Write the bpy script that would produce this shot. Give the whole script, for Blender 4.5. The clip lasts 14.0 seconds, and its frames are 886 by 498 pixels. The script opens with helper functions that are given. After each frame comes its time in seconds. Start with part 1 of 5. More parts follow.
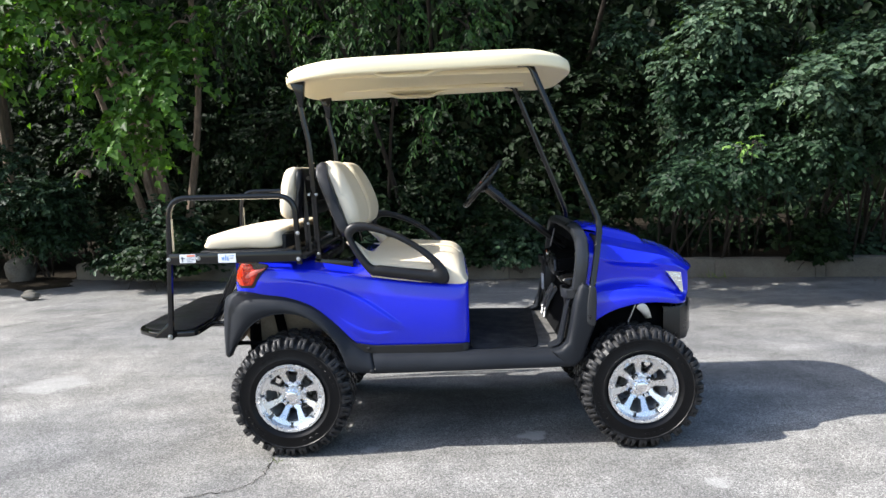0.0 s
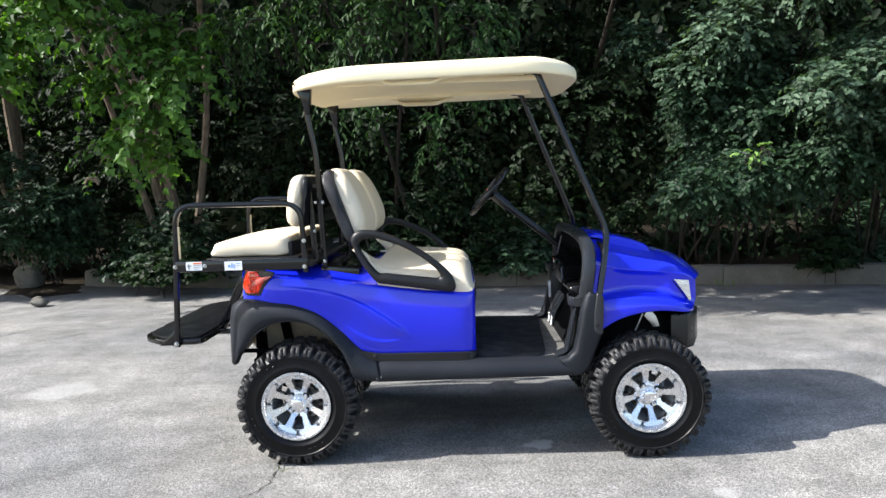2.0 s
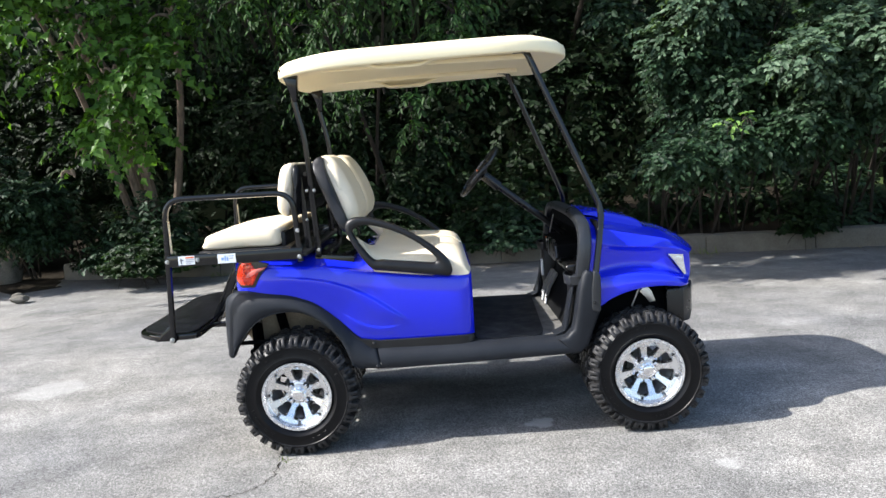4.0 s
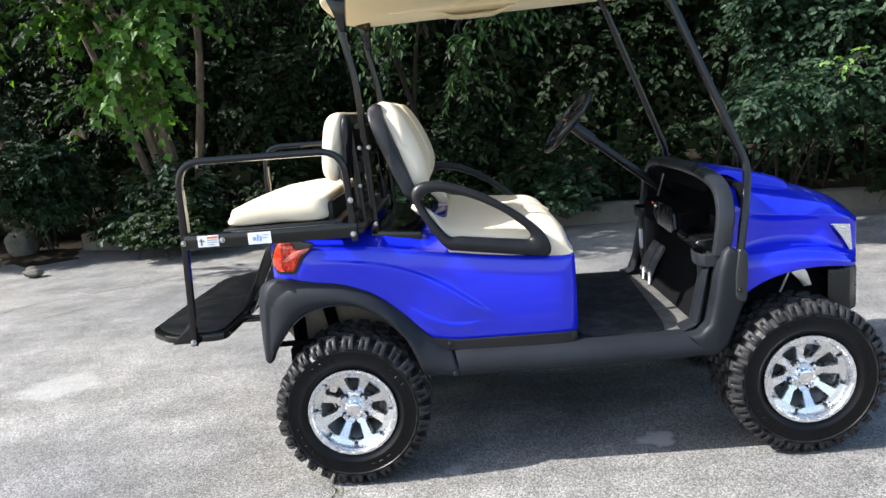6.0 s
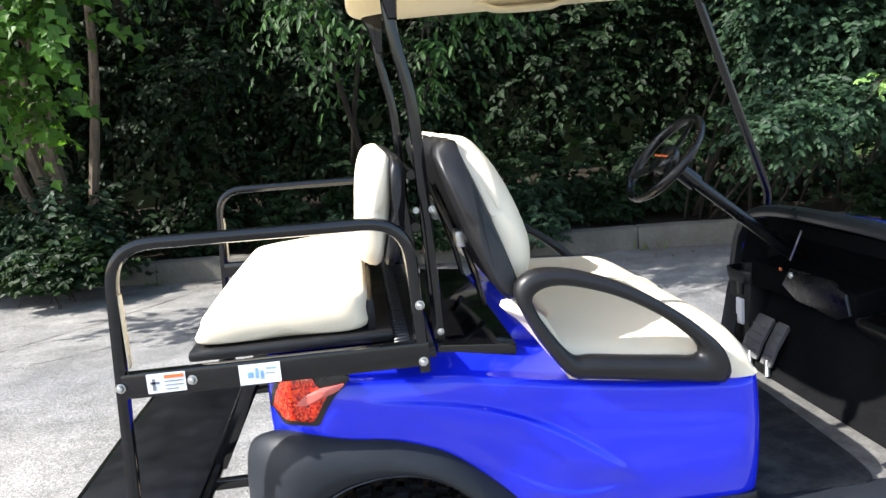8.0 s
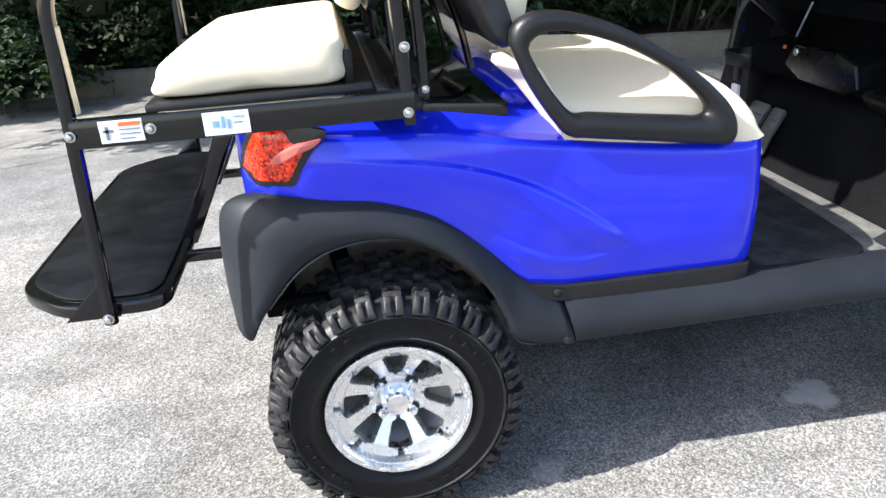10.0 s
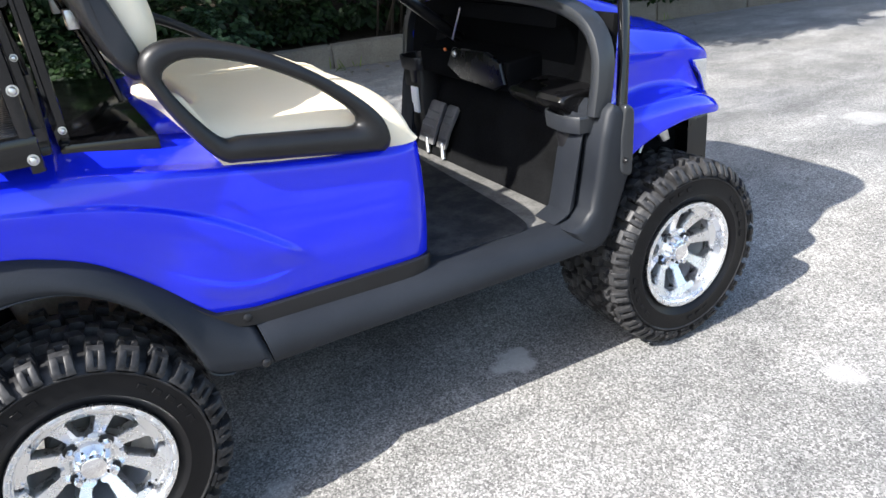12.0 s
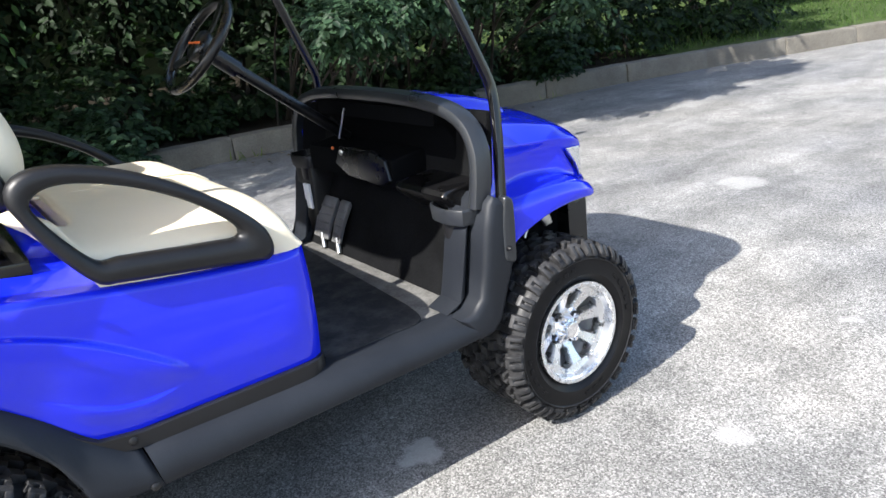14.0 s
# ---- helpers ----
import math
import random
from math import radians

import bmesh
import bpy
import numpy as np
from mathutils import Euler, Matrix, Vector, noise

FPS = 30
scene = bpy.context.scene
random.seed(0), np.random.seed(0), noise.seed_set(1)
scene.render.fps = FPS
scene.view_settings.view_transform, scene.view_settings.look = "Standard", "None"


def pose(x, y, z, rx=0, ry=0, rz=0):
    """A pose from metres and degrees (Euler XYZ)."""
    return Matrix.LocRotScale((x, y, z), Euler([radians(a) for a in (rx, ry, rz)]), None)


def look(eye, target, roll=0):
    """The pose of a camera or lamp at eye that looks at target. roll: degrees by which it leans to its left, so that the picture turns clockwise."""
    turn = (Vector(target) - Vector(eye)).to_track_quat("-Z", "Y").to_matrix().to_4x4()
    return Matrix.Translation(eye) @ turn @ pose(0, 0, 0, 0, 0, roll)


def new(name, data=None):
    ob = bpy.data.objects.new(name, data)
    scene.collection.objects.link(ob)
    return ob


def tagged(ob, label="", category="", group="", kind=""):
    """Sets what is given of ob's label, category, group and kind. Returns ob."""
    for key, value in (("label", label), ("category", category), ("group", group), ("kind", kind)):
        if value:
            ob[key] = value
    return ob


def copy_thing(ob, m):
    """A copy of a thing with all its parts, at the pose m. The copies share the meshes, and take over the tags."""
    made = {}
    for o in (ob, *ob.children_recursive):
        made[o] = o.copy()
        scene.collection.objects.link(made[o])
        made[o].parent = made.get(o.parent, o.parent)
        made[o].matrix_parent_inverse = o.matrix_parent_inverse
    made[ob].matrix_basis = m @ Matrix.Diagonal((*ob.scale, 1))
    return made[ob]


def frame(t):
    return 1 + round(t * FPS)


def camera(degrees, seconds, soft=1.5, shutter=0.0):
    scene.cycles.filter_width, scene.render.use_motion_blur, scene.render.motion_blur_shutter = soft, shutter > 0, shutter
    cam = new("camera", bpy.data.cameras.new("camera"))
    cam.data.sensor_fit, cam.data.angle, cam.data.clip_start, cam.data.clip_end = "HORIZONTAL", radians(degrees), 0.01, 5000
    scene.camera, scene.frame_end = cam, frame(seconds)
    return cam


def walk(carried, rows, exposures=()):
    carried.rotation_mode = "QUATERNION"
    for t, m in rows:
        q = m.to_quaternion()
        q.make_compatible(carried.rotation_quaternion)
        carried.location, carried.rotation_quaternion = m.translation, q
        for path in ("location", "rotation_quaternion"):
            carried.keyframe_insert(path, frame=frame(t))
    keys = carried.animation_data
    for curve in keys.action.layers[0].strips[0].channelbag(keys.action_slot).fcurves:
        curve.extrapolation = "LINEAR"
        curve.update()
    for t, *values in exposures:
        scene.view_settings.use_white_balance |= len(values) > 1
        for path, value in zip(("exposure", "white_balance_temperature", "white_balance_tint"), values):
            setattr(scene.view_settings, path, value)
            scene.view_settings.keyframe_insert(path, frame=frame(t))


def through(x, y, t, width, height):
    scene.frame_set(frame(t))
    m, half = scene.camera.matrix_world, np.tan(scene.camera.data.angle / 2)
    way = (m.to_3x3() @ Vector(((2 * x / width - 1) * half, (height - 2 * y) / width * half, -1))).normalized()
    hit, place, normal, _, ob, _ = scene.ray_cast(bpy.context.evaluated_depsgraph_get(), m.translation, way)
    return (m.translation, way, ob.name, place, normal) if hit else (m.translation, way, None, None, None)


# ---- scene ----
cam = camera(61.7, 14.0)
PATH = [
    (0, (0.797, -4.02, 1.325), (0.766, -2.031, 1.121), -1.8),
    (0.5, (0.81, -4.031, 1.336), (0.771, -2.041, 1.141), -1.7),
    (1, (0.815, -4.039, 1.337), (0.782, -2.047, 1.153), -1.7),
    (1.5, (0.807, -4.022, 1.327), (0.764, -2.032, 1.135), -1.7),
    (2, (0.803, -4.01, 1.33), (0.752, -2.019, 1.144), -1.8),
    (2.5, (0.832, -4.04, 1.341), (0.781, -2.049, 1.151), -1.8),
    (4.8, (0.679, -3.85, 1.37), (0.689, -1.877, 1.042), -5.1),
    (5, (0.679, -3.754, 1.359), (0.621, -1.784, 1.018), -5.9),
    (5.5, (0.644, -3.472, 1.386), (0.38, -1.513, 1.081), -6.9),
    (6, (0.468, -3.186, 1.335), (0.403, -1.219, 0.98), -4.9),
    (6.5, (0.304, -2.861, 1.325), (0.411, -0.922, 0.849), -4.5),
    (7, (0.195, -2.492, 1.367), (0.252, -0.561, 0.852), -3.5),
    (7.5, (0.04, -2.219, 1.412), (0.162, -0.264, 1.006), -4.6),
    (8, (-0.023, -2.086, 1.444), (0.183, -0.127, 1.094), -4.5),
    (8.5, (-0.024, -2.012, 1.387), (0.198, -0.094, 0.867), -2.8),
    (9, (-0.036, -1.959, 1.304), (0.21, -0.084, 0.653), -3.5),
    (9.2, (-0.06, -1.952, 1.269), (0.165, -0.115, 0.511), -3.8),
    (11.3, (-0.023, -2.073, 1.255), (0.427, -0.307, 0.429), -5.2),
    (11.5, (0.042, -2.046, 1.268), (0.631, -0.328, 0.432), -4.9),
    (12, (0.118, -2.054, 1.273), (0.944, -0.426, 0.455), -5.5),
    (12.5, (0.148, -2.079, 1.28), (1.102, -0.491, 0.526), -6.1),
    (13, (0.155, -2.105, 1.295), (1.193, -0.539, 0.61), -6.0),
    (13.5, (0.157, -2.103, 1.315), (1.228, -0.546, 0.661), -5.3),
    (14, (0.178, -2.102, 1.331), (1.243, -0.542, 0.675), -6.9),
]
walk(cam, [(t, look(eye, target, roll)) for t, eye, target, roll in PATH], [(0.0, 1.15), (4.8, 1.24), (6.0, 1.22), (7.5, 1.62), (9.0, 1.62), (11.3, 1.55), (14.0, 1.48)])

# ---- light ----
SUN = Vector((-1.91, -0.33, 1.80)).normalized()
world = bpy.data.worlds.new("sky")
scene.world = world
world.use_nodes = True
wn = world.node_tree.nodes
sky = wn.new("ShaderNodeTexSky")
sky.sky_type = "NISHITA"
sky.sun_disc = False
sky.dust_density = 1.6
sky.sun_elevation = math.asin(SUN.z)
sky.sun_rotation = math.atan2(SUN.x, SUN.y)
world.node_tree.links.new(sky.outputs[0], wn["Background"].inputs[0])
wn["Background"].inputs[1].default_value = 0.150
sun_data = bpy.data.lights.new("sun", "SUN")
sun_data.energy, sun_data.angle, sun_data.color = 4.45, radians(0.55), (1.0, 0.972, 0.93)
new("sun", sun_data).matrix_world = look(SUN * 30, (0, 0, 0))

# ---- materials ----


class Mat:
    """A small builder round one node material."""

    def __init__(self, name, colour=(0.5, 0.5, 0.5), rough=0.5, metal=0.0):
        self.m = bpy.data.materials.new(name)
        self.m.use_nodes = True
        self.t = self.m.node_tree
        self.b = self.t.nodes["Principled BSDF"]
        self.set("Base Color", (*colour, 1)), self.set("Roughness", rough), self.set("Metallic", metal)

    def set(self, key, value):
        self.b.inputs[key].default_value = value
        return self

    def add(self, kind, **props):
        n = self.t.nodes.new("ShaderNode" + kind)
        for k, v in props.items():
            n.inputs[k.replace("_", " ")].default_value = v
        return n

    def link(self, a, b):
        self.t.links.new(a, b)

    def coords(self, world_space=False):
        if world_space:
            return self.add("NewGeometry").outputs["Position"]
        return self.add("TexCoord").outputs["Object"]

    def noise(self, scale, detail=4.0, rough=0.55, at=None, stretch=None):
        n = self.add("TexNoise", Scale=scale, Detail=detail, Roughness=rough)
        src = at or self.coords()
        if stretch:
            mp = self.add("Mapping", Scale=stretch)
            self.link(src, mp.inputs[0])
            src = mp.outputs[0]
        self.link(src, n.inputs["Vector"])
        return n.outputs["Fac"]

    def ramp(self, fac, *stops):
        r = self.add("ValToRGB")
        el = r.color_ramp.elements
        while len(el) < len(stops):
            el.new(0.5)
        for e, (p, c) in zip(el, stops):
            e.position, e.color = p, (c, c, c, 1) if isinstance(c, (int, float)) else (*c, 1)
        self.link(fac, r.inputs[0])
        return r.outputs[0]

    def mix(self, fac, a, b, blend="MIX"):
        n = self.t.nodes.new("ShaderNodeMix")
        n.data_type, n.blend_type = "RGBA", blend
        for value, socket in ((fac, n.inputs[0]), (a, n.inputs[6]), (b, n.inputs[7])):
            if isinstance(value, bpy.types.NodeSocket):
                self.link(value, socket)
            else:
                socket.default_value = value if isinstance(value, float) else (*value, 1)
        return n.outputs[2]

    def colour(self, out):
        self.link(out, self.b.inputs["Base Color"])
        return self

    def roughness(self, out):
        self.link(out, self.b.inputs["Roughness"])
        return self

    def bump(self, fac, strength=0.3, distance=0.002):
        n = self.add("Bump", Strength=strength, Distance=distance)
        self.link(fac, n.inputs["Height"])
        self.link(n.outputs[0], self.b.inputs["Normal"])
        return self


def worn(name, colour, rough, spread=0.2, scale=6.0, grain=200.0, bump=0.15, depth=0.001, metal=0.0, shine=0.5):
    """A surface with wide stains and fine grain."""
    k = Mat(name, colour, rough, metal)
    k.set("Specular IOR Level", shine)
    lo, hi = [c * (1 - spread) for c in colour], [min(1, c * (1 + spread)) for c in colour]
    wide, fine = k.noise(scale, 5), k.noise(grain, 2)
    k.colour(k.mix(0.35, k.ramp(wide, (0.3, lo), (0.7, hi)), k.ramp(fine, (0.3, lo), (0.7, hi))))
    k.roughness(k.ramp(wide, (0.25, max(0, rough - 0.1)), (0.75, min(1, rough + 0.1))))
    if bump:
        k.bump(fine, bump, depth)
    return k.m


def paint():
    k = Mat("blue paint", (0.007, 0.017, 0.60), 0.30)
    k.set("Coat Weight", 1.0), k.set("Coat Roughness", 0.04), k.set("Coat IOR", 1.55), k.set("Specular IOR Level", 0.0)
    dust = k.noise(9, 6, 0.7)
    k.colour(k.mix(k.ramp(dust, (0.45, 0.0), (0.85, 0.03)), (0.007, 0.017, 0.60), (0.10, 0.12, 0.5)))
    k.link(k.ramp(k.noise(30, 5, 0.7), (0.4, 0.02), (0.8, 0.08)), k.b.inputs["Coat Roughness"])
    return k.m


def asphalt():
    k = Mat("asphalt", (0.25, 0.25, 0.25), 0.9)
    at = k.coords(True)
    stones = k.add("TexVoronoi", Scale=215.0)
    k.link(at, stones.inputs["Vector"])
    tone = k.ramp(stones.outputs["Color"], (0.20, 0.086), (0.40, 0.144), (0.57, 0.196), (0.70, 0.245), (0.84, 0.315))
    fine = k.ramp(k.noise(190, 3, 0.7, at), (0.3, 0.84), (0.7, 1.15))
    wide = k.ramp(k.noise(0.55, 6, 0.6, at), (0.34, (0.73, 0.73, 0.74)), (0.52, (1.02, 1.0, 0.955)), (0.68, (1.25, 1.20, 1.11)))
    mid = k.ramp(k.noise(2.6, 8, 0.7, at), (0.34, 0.66), (0.66, 1.24))
    grit = k.ramp(k.noise(62, 4, 0.65, at), (0.30, 0.76), (0.50, 1.0), (0.70, 1.20))
    streak = k.ramp(k.noise(1.3, 6, 0.65, at, (0.35, 1.9, 1.0)), (0.36, 0.80), (0.64, 1.16))
    mid = k.mix(1.0, k.mix(1.0, mid, grit, "MULTIPLY"), streak, "MULTIPLY")
    c = k.mix(1.0, k.mix(1.0, k.mix(1.0, tone, fine, "MULTIPLY"), wide, "MULTIPLY"), mid, "MULTIPLY")
    # dirt washed up against the kerb
    sep = k.add("SeparateXYZ")
    k.link(at, sep.inputs[0])
    across = k.add("Math")
    across.operation = "MULTIPLY_ADD"
    across.inputs[1].default_value = 0.155
    k.link(sep.outputs[0], across.inputs[0])
    k.link(sep.outputs[1], across.inputs[2])
    edge = k.add("MapRange", From_Min=4.4, From_Max=5.3)
    k.link(across.outputs[0], edge.inputs[0])
    grime = k.add("Math")
    grime.operation = "MULTIPLY"
    k.link(edge.outputs[0], grime.inputs[0])
    k.link(k.ramp(k.noise(1.7, 6, 0.7, at), (0.35, 0.15), (0.6, 0.9)), grime.inputs[1])
    c = k.mix(grime.outputs[0], c, k.ramp(k.noise(45, 5, 0.7, at), (0.35, (0.05, 0.045, 0.04)), (0.7, (0.20, 0.18, 0.15))))
    # pale worn spots
    warp = k.add("TexNoise", Scale=9.0, Detail=4.0)
    k.link(at, warp.inputs["Vector"])
    push = k.add("VectorMath")
    push.operation = "MULTIPLY_ADD"
    k.link(warp.outputs["Color"], push.inputs[0])
    push.inputs[1].default_value = (0.16, 0.16, 0.0)
    k.link(at, push.inputs[2])
    for (x, y, r, f) in ((1.168, -0.403, 0.075, 0.85), (4.22, 0.47, 0.16, 0.42), (1.863, -1.02, 0.06, 0.4), (-1.90, 0.79, 0.24, 0.38), (0.35, -0.55, 0.05, 0.4), (2.80, -0.90, 0.05, 0.4)):
        d = k.add("VectorMath")
        d.operation = "DISTANCE"
        k.link(push.outputs[0], d.inputs[0])
        d.inputs[1].default_value = (x + 0.08, y + 0.08, 0)
        mask = k.ramp(d.outputs["Value"], (0.0, f), (min(0.9, r * 0.72), f * 0.85), (r, 0.0))
        c = k.mix(mask, c, (0.42, 0.415, 0.40))
    k.colour(c)
    k.bump(k.mix(0.5, stones.outputs["Distance"], k.noise(60, 4, 0.6, at)), 0.22, 0.004)
    return k.m


def leaf(name, lo, hi, gloss=0.42, through=0.35):
    """Two-sided leaf: gloss on top and light that passes through."""
    k = Mat(name, hi, gloss + 0.14)
    k.set("Specular IOR Level", 0.17)
    rnd = k.add("NewGeometry").outputs["Random Per Island"]
    c = k.ramp(rnd, (0.0, lo), (0.75, hi), (1.0, [v * 1.25 for v in hi]))
    k.colour(c)
    tr = k.add("BsdfTranslucent")
    k.link(k.mix(1.0, c, (1.5, 1.7, 0.5), "MULTIPLY"), tr.inputs[0])
    mx = k.add("MixShader")
    mx.inputs[0].default_value = through
    k.link(k.b.outputs[0], mx.inputs[1])
    k.link(tr.outputs[0], mx.inputs[2])
    k.link(mx.outputs[0], k.t.nodes["Material Output"].inputs[0])
    return k.m


def vinyl(name, colour):
    k = Mat(name, colour, 0.48)
    soil = k.noise(5, 6, 0.65)
    k.colour(k.mix(k.ramp(soil, (0.45, 0.0), (0.8, 0.35)), colour, [c * 0.8 for c in colour]))
    grain = k.add("TexVoronoi", Scale=320.0)
    k.link(k.coords(), grain.inputs["Vector"])
    k.bump(k.mix(0.4, grain.outputs["Distance"], k.noise(14, 4)), 0.25, 0.0012)
    return k.m


def alloy():
    k = Mat("machined alloy", (0.77, 0.775, 0.79), 0.3, 1.0)
    k.roughness(k.ramp(k.noise(40, 5, 0.7), (0.3, 0.20), (0.7, 0.38)))
    k.bump(k.noise(160, 3), 0.03, 0.0006)
    return k.m


def rubber():
    k = Mat("tyre rubber", (0.010, 0.010, 0.011), 0.5)
    dust = k.noise(22, 6, 0.75)
    flat = k.add("Mapping", Scale=(1, 0, 1))
    k.link(k.coords(), flat.inputs[0])
    reach = k.add("VectorMath")
    reach.operation = "LENGTH"
    k.link(flat.outputs[0], reach.inputs[0])
    tread = k.ramp(reach.outputs["Value"], (0.236, 0.03), (0.2395, 0.75), (0.262, 0.55), (0.272, 0.65), (0.288, 0.85))
    soiled = k.mix(1.0, k.ramp(dust, (0.30, 0.0), (0.75, 0.75)), tread, "MULTIPLY")
    k.set("Specular IOR Level", 0.18)
    k.colour(k.mix(soiled, (0.0035, 0.0035, 0.0042), (0.105, 0.104, 0.106)))
    k.roughness(k.mix(soiled, (0.34, 0.34, 0.34), (0.62, 0.62, 0.62)))
    k.bump(k.noise(90, 4), 0.2, 0.0015)
    return k.m


def lens_red():
    k = Mat("red lens", (0.75, 0.02, 0.008), 0.12)
    facets = k.add("TexVoronoi", Scale=190.0)
    k.link(k.coords(), facets.inputs["Vector"])
    k.colour(k.ramp(facets.outputs["Color"], (0.1, (0.05, 0.001, 0.001)), (0.40, (0.42, 0.006, 0.002)), (0.9, (0.85, 0.060, 0.008))))
    k.set("Coat Weight", 1.0), k.set("Coat Roughness", 0.03)
    k.set("Specular IOR Level", 0.1)
    k.bump(facets.outputs["Distance"], 0.25, 0.002)
    return k.m


def floor_mat():
    k = Mat("ribbed rubber mat", (0.022, 0.022, 0.022), 0.8)
    k.set("Specular IOR Level", 0.2)
    scuff = k.noise(10, 7, 0.75)
    k.colour(k.mix(k.ramp(scuff, (0.42, 0.0), (0.8, 0.65)), (0.018, 0.019, 0.021), (0.11, 0.105, 0.095)))
    k.bump(k.noise(130, 3), 0.4, 0.002)
    return k.m


def concrete():
    k = Mat("weathered concrete", (0.4, 0.38, 0.34), 0.92)
    at = k.coords(True)
    c = k.ramp(k.noise(2.5, 7, 0.65, at), (0.25, (0.050, 0.043, 0.034)), (0.55, (0.115, 0.103, 0.084)), (0.8, (0.20, 0.185, 0.155)))
    c = k.mix(0.4, c, k.ramp(k.noise(90, 4, 0.6, at), (0.3, (0.075, 0.067, 0.055)), (0.7, (0.20, 0.185, 0.158))))
    k.colour(c).bump(k.noise(50, 5, 0.7, at), 0.6, 0.005)
    return k.m


def soil(name, lo, hi, scale):
    k = Mat(name, lo, 0.95)
    k.set("Specular IOR Level", 0.05)
    at = k.coords(True)
    k.colour(k.mix(0.5, k.ramp(k.noise(scale, 6, 0.7, at), (0.3, lo), (0.7, hi)), k.ramp(k.noise(60, 5, 0.7, at), (0.3, lo), (0.7, hi))))
    k.bump(k.noise(30, 5, 0.7, at), 0.8, 0.02)
    return k.m


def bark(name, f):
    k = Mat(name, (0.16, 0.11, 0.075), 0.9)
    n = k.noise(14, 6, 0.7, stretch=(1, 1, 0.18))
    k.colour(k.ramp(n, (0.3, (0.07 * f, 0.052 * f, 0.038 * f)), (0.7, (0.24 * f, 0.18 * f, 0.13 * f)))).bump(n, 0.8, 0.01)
    return k.m


BLUE, ASPHALT, VINYL, ALLOY, RUBBER, RED = paint(), asphalt(), vinyl("beige vinyl", (0.80, 0.690, 0.510)), alloy(), rubber(), lens_red()
GRIP = worn("black grip rubber", (0.0045, 0.0045, 0.0055), 0.38, 0.4, 12, 260, 0.4, 0.001, shine=0.3)
BARREL = worn("dull cast silver", (0.50, 0.51, 0.52), 0.45, 0.15, 20, 200, 0.1, 0.0005, 0.35)
MAT_RUBBER, CONCRETE, BARK = floor_mat(), concrete(), bark("pale bark", 1.0)
# same bark at a sixth of its tone: foliage shade put into the colour
SHADED_BARK = bark("bark darkened for foliage shade", 0.17)
GREY = worn("textured grey plastic", (0.0130, 0.0152, 0.0195), 0.50, 0.35, 4, 420, 0.35, 0.0008, shine=0.22)
TRIM = worn("satin grey trim", (0.016, 0.018, 0.021), 0.34, 0.2, 5, 380, 0.2, 0.0006)
BLACK = worn("black plastic", (0.009, 0.009, 0.010), 0.40, 0.3, 8, 300, 0.2, 0.0006, shine=0.35)
DULL = worn("dull black liner", (0.0030, 0.0033, 0.0038), 0.8, 0.3, 6, 200, 0.3, 0.001, shine=0.03)
CARPET = worn("dusty black carpet", (0.0060, 0.0063, 0.0068), 0.9, 0.8, 6, 160, 0.4, 0.0015, shine=0.05)
COATED = worn("black powder coat", (0.0035, 0.0035, 0.0042), 0.10, 0.3, 14, 500, 0.04, 0.0003, shine=0.5)
ROOF = worn("cream moulded plastic", (0.86, 0.755, 0.50), 0.38, 0.05, 3, 150, 0.08, 0.0006)
WEDGE = worn("smooth red reflector", (0.50, 0.10, 0.08), 0.10, 0.2, 20, 200, 0.02, 0.0004, shine=0.8)
STEEL = worn("zinc steel", (0.62, 0.62, 0.60), 0.35, 0.15, 30, 300, 0.1, 0.0004, 1.0)
CHROME = worn("chrome", (0.86, 0.86, 0.88), 0.10, 0.05, 30, 300, 0.02, 0.0002, 1.0)
STEER = worn("black grip vinyl", (0.004, 0.004, 0.0045), 0.30, 0.3, 12, 300, 0.2, 0.0005, shine=0.5)
HOUSING = worn("dusty tan liner", (0.40, 0.335, 0.25), 0.9, 0.35, 9, 120, 0.3, 0.001, shine=0.1)
PEDAL = worn("grey pedal rubber", (0.11, 0.11, 0.11), 0.6, 0.3, 30, 200, 0.3, 0.001)
PAN = worn("dust-covered floor", (0.125, 0.122, 0.115), 0.85, 0.45, 16, 120, 0.3, 0.001, shine=0.1)
DIRTY = worn("dusty grey floor", (0.13, 0.125, 0.11), 0.8, 0.5, 14, 120, 0.3, 0.001)
TAG = worn("white sticker", (0.78, 0.79, 0.80), 0.4, 0.04, 20, 200, 0)
TAG_BLUE = worn("printed blue", (0.20, 0.36, 0.70), 0.4, 0.2, 60, 200, 0)
TAG_RED = worn("printed orange", (0.72, 0.16, 0.04), 0.4, 0.1, 60, 200, 0)
INK = worn("printed grey", (0.16, 0.17, 0.2), 0.4, 0.1, 60, 200, 0)
TAPE = worn("bare tan strip", (0.62, 0.52, 0.34), 0.5, 0.2, 40, 200, 0.1)
LAMP = Mat("headlight reflector", (0.8, 0.81, 0.83), 0.18, 0.9)
LAMP.bump(LAMP.noise(80, 2), 0.6, 0.004)
LAMP = LAMP.m
GRASS = leaf("grass blade", (0.05, 0.078, 0.018), (0.115, 0.15, 0.038), 0.6, 0.25)
MAPLE = leaf("broad fresh leaf", (0.026, 0.064, 0.012), (0.082, 0.168, 0.030), 0.32, 0.36)
ELM = leaf("narrow elm leaf", (0.012, 0.030, 0.0090), (0.036, 0.081, 0.021), 0.38, 0.32)
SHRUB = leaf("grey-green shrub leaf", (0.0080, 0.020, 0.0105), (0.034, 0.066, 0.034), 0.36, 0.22)
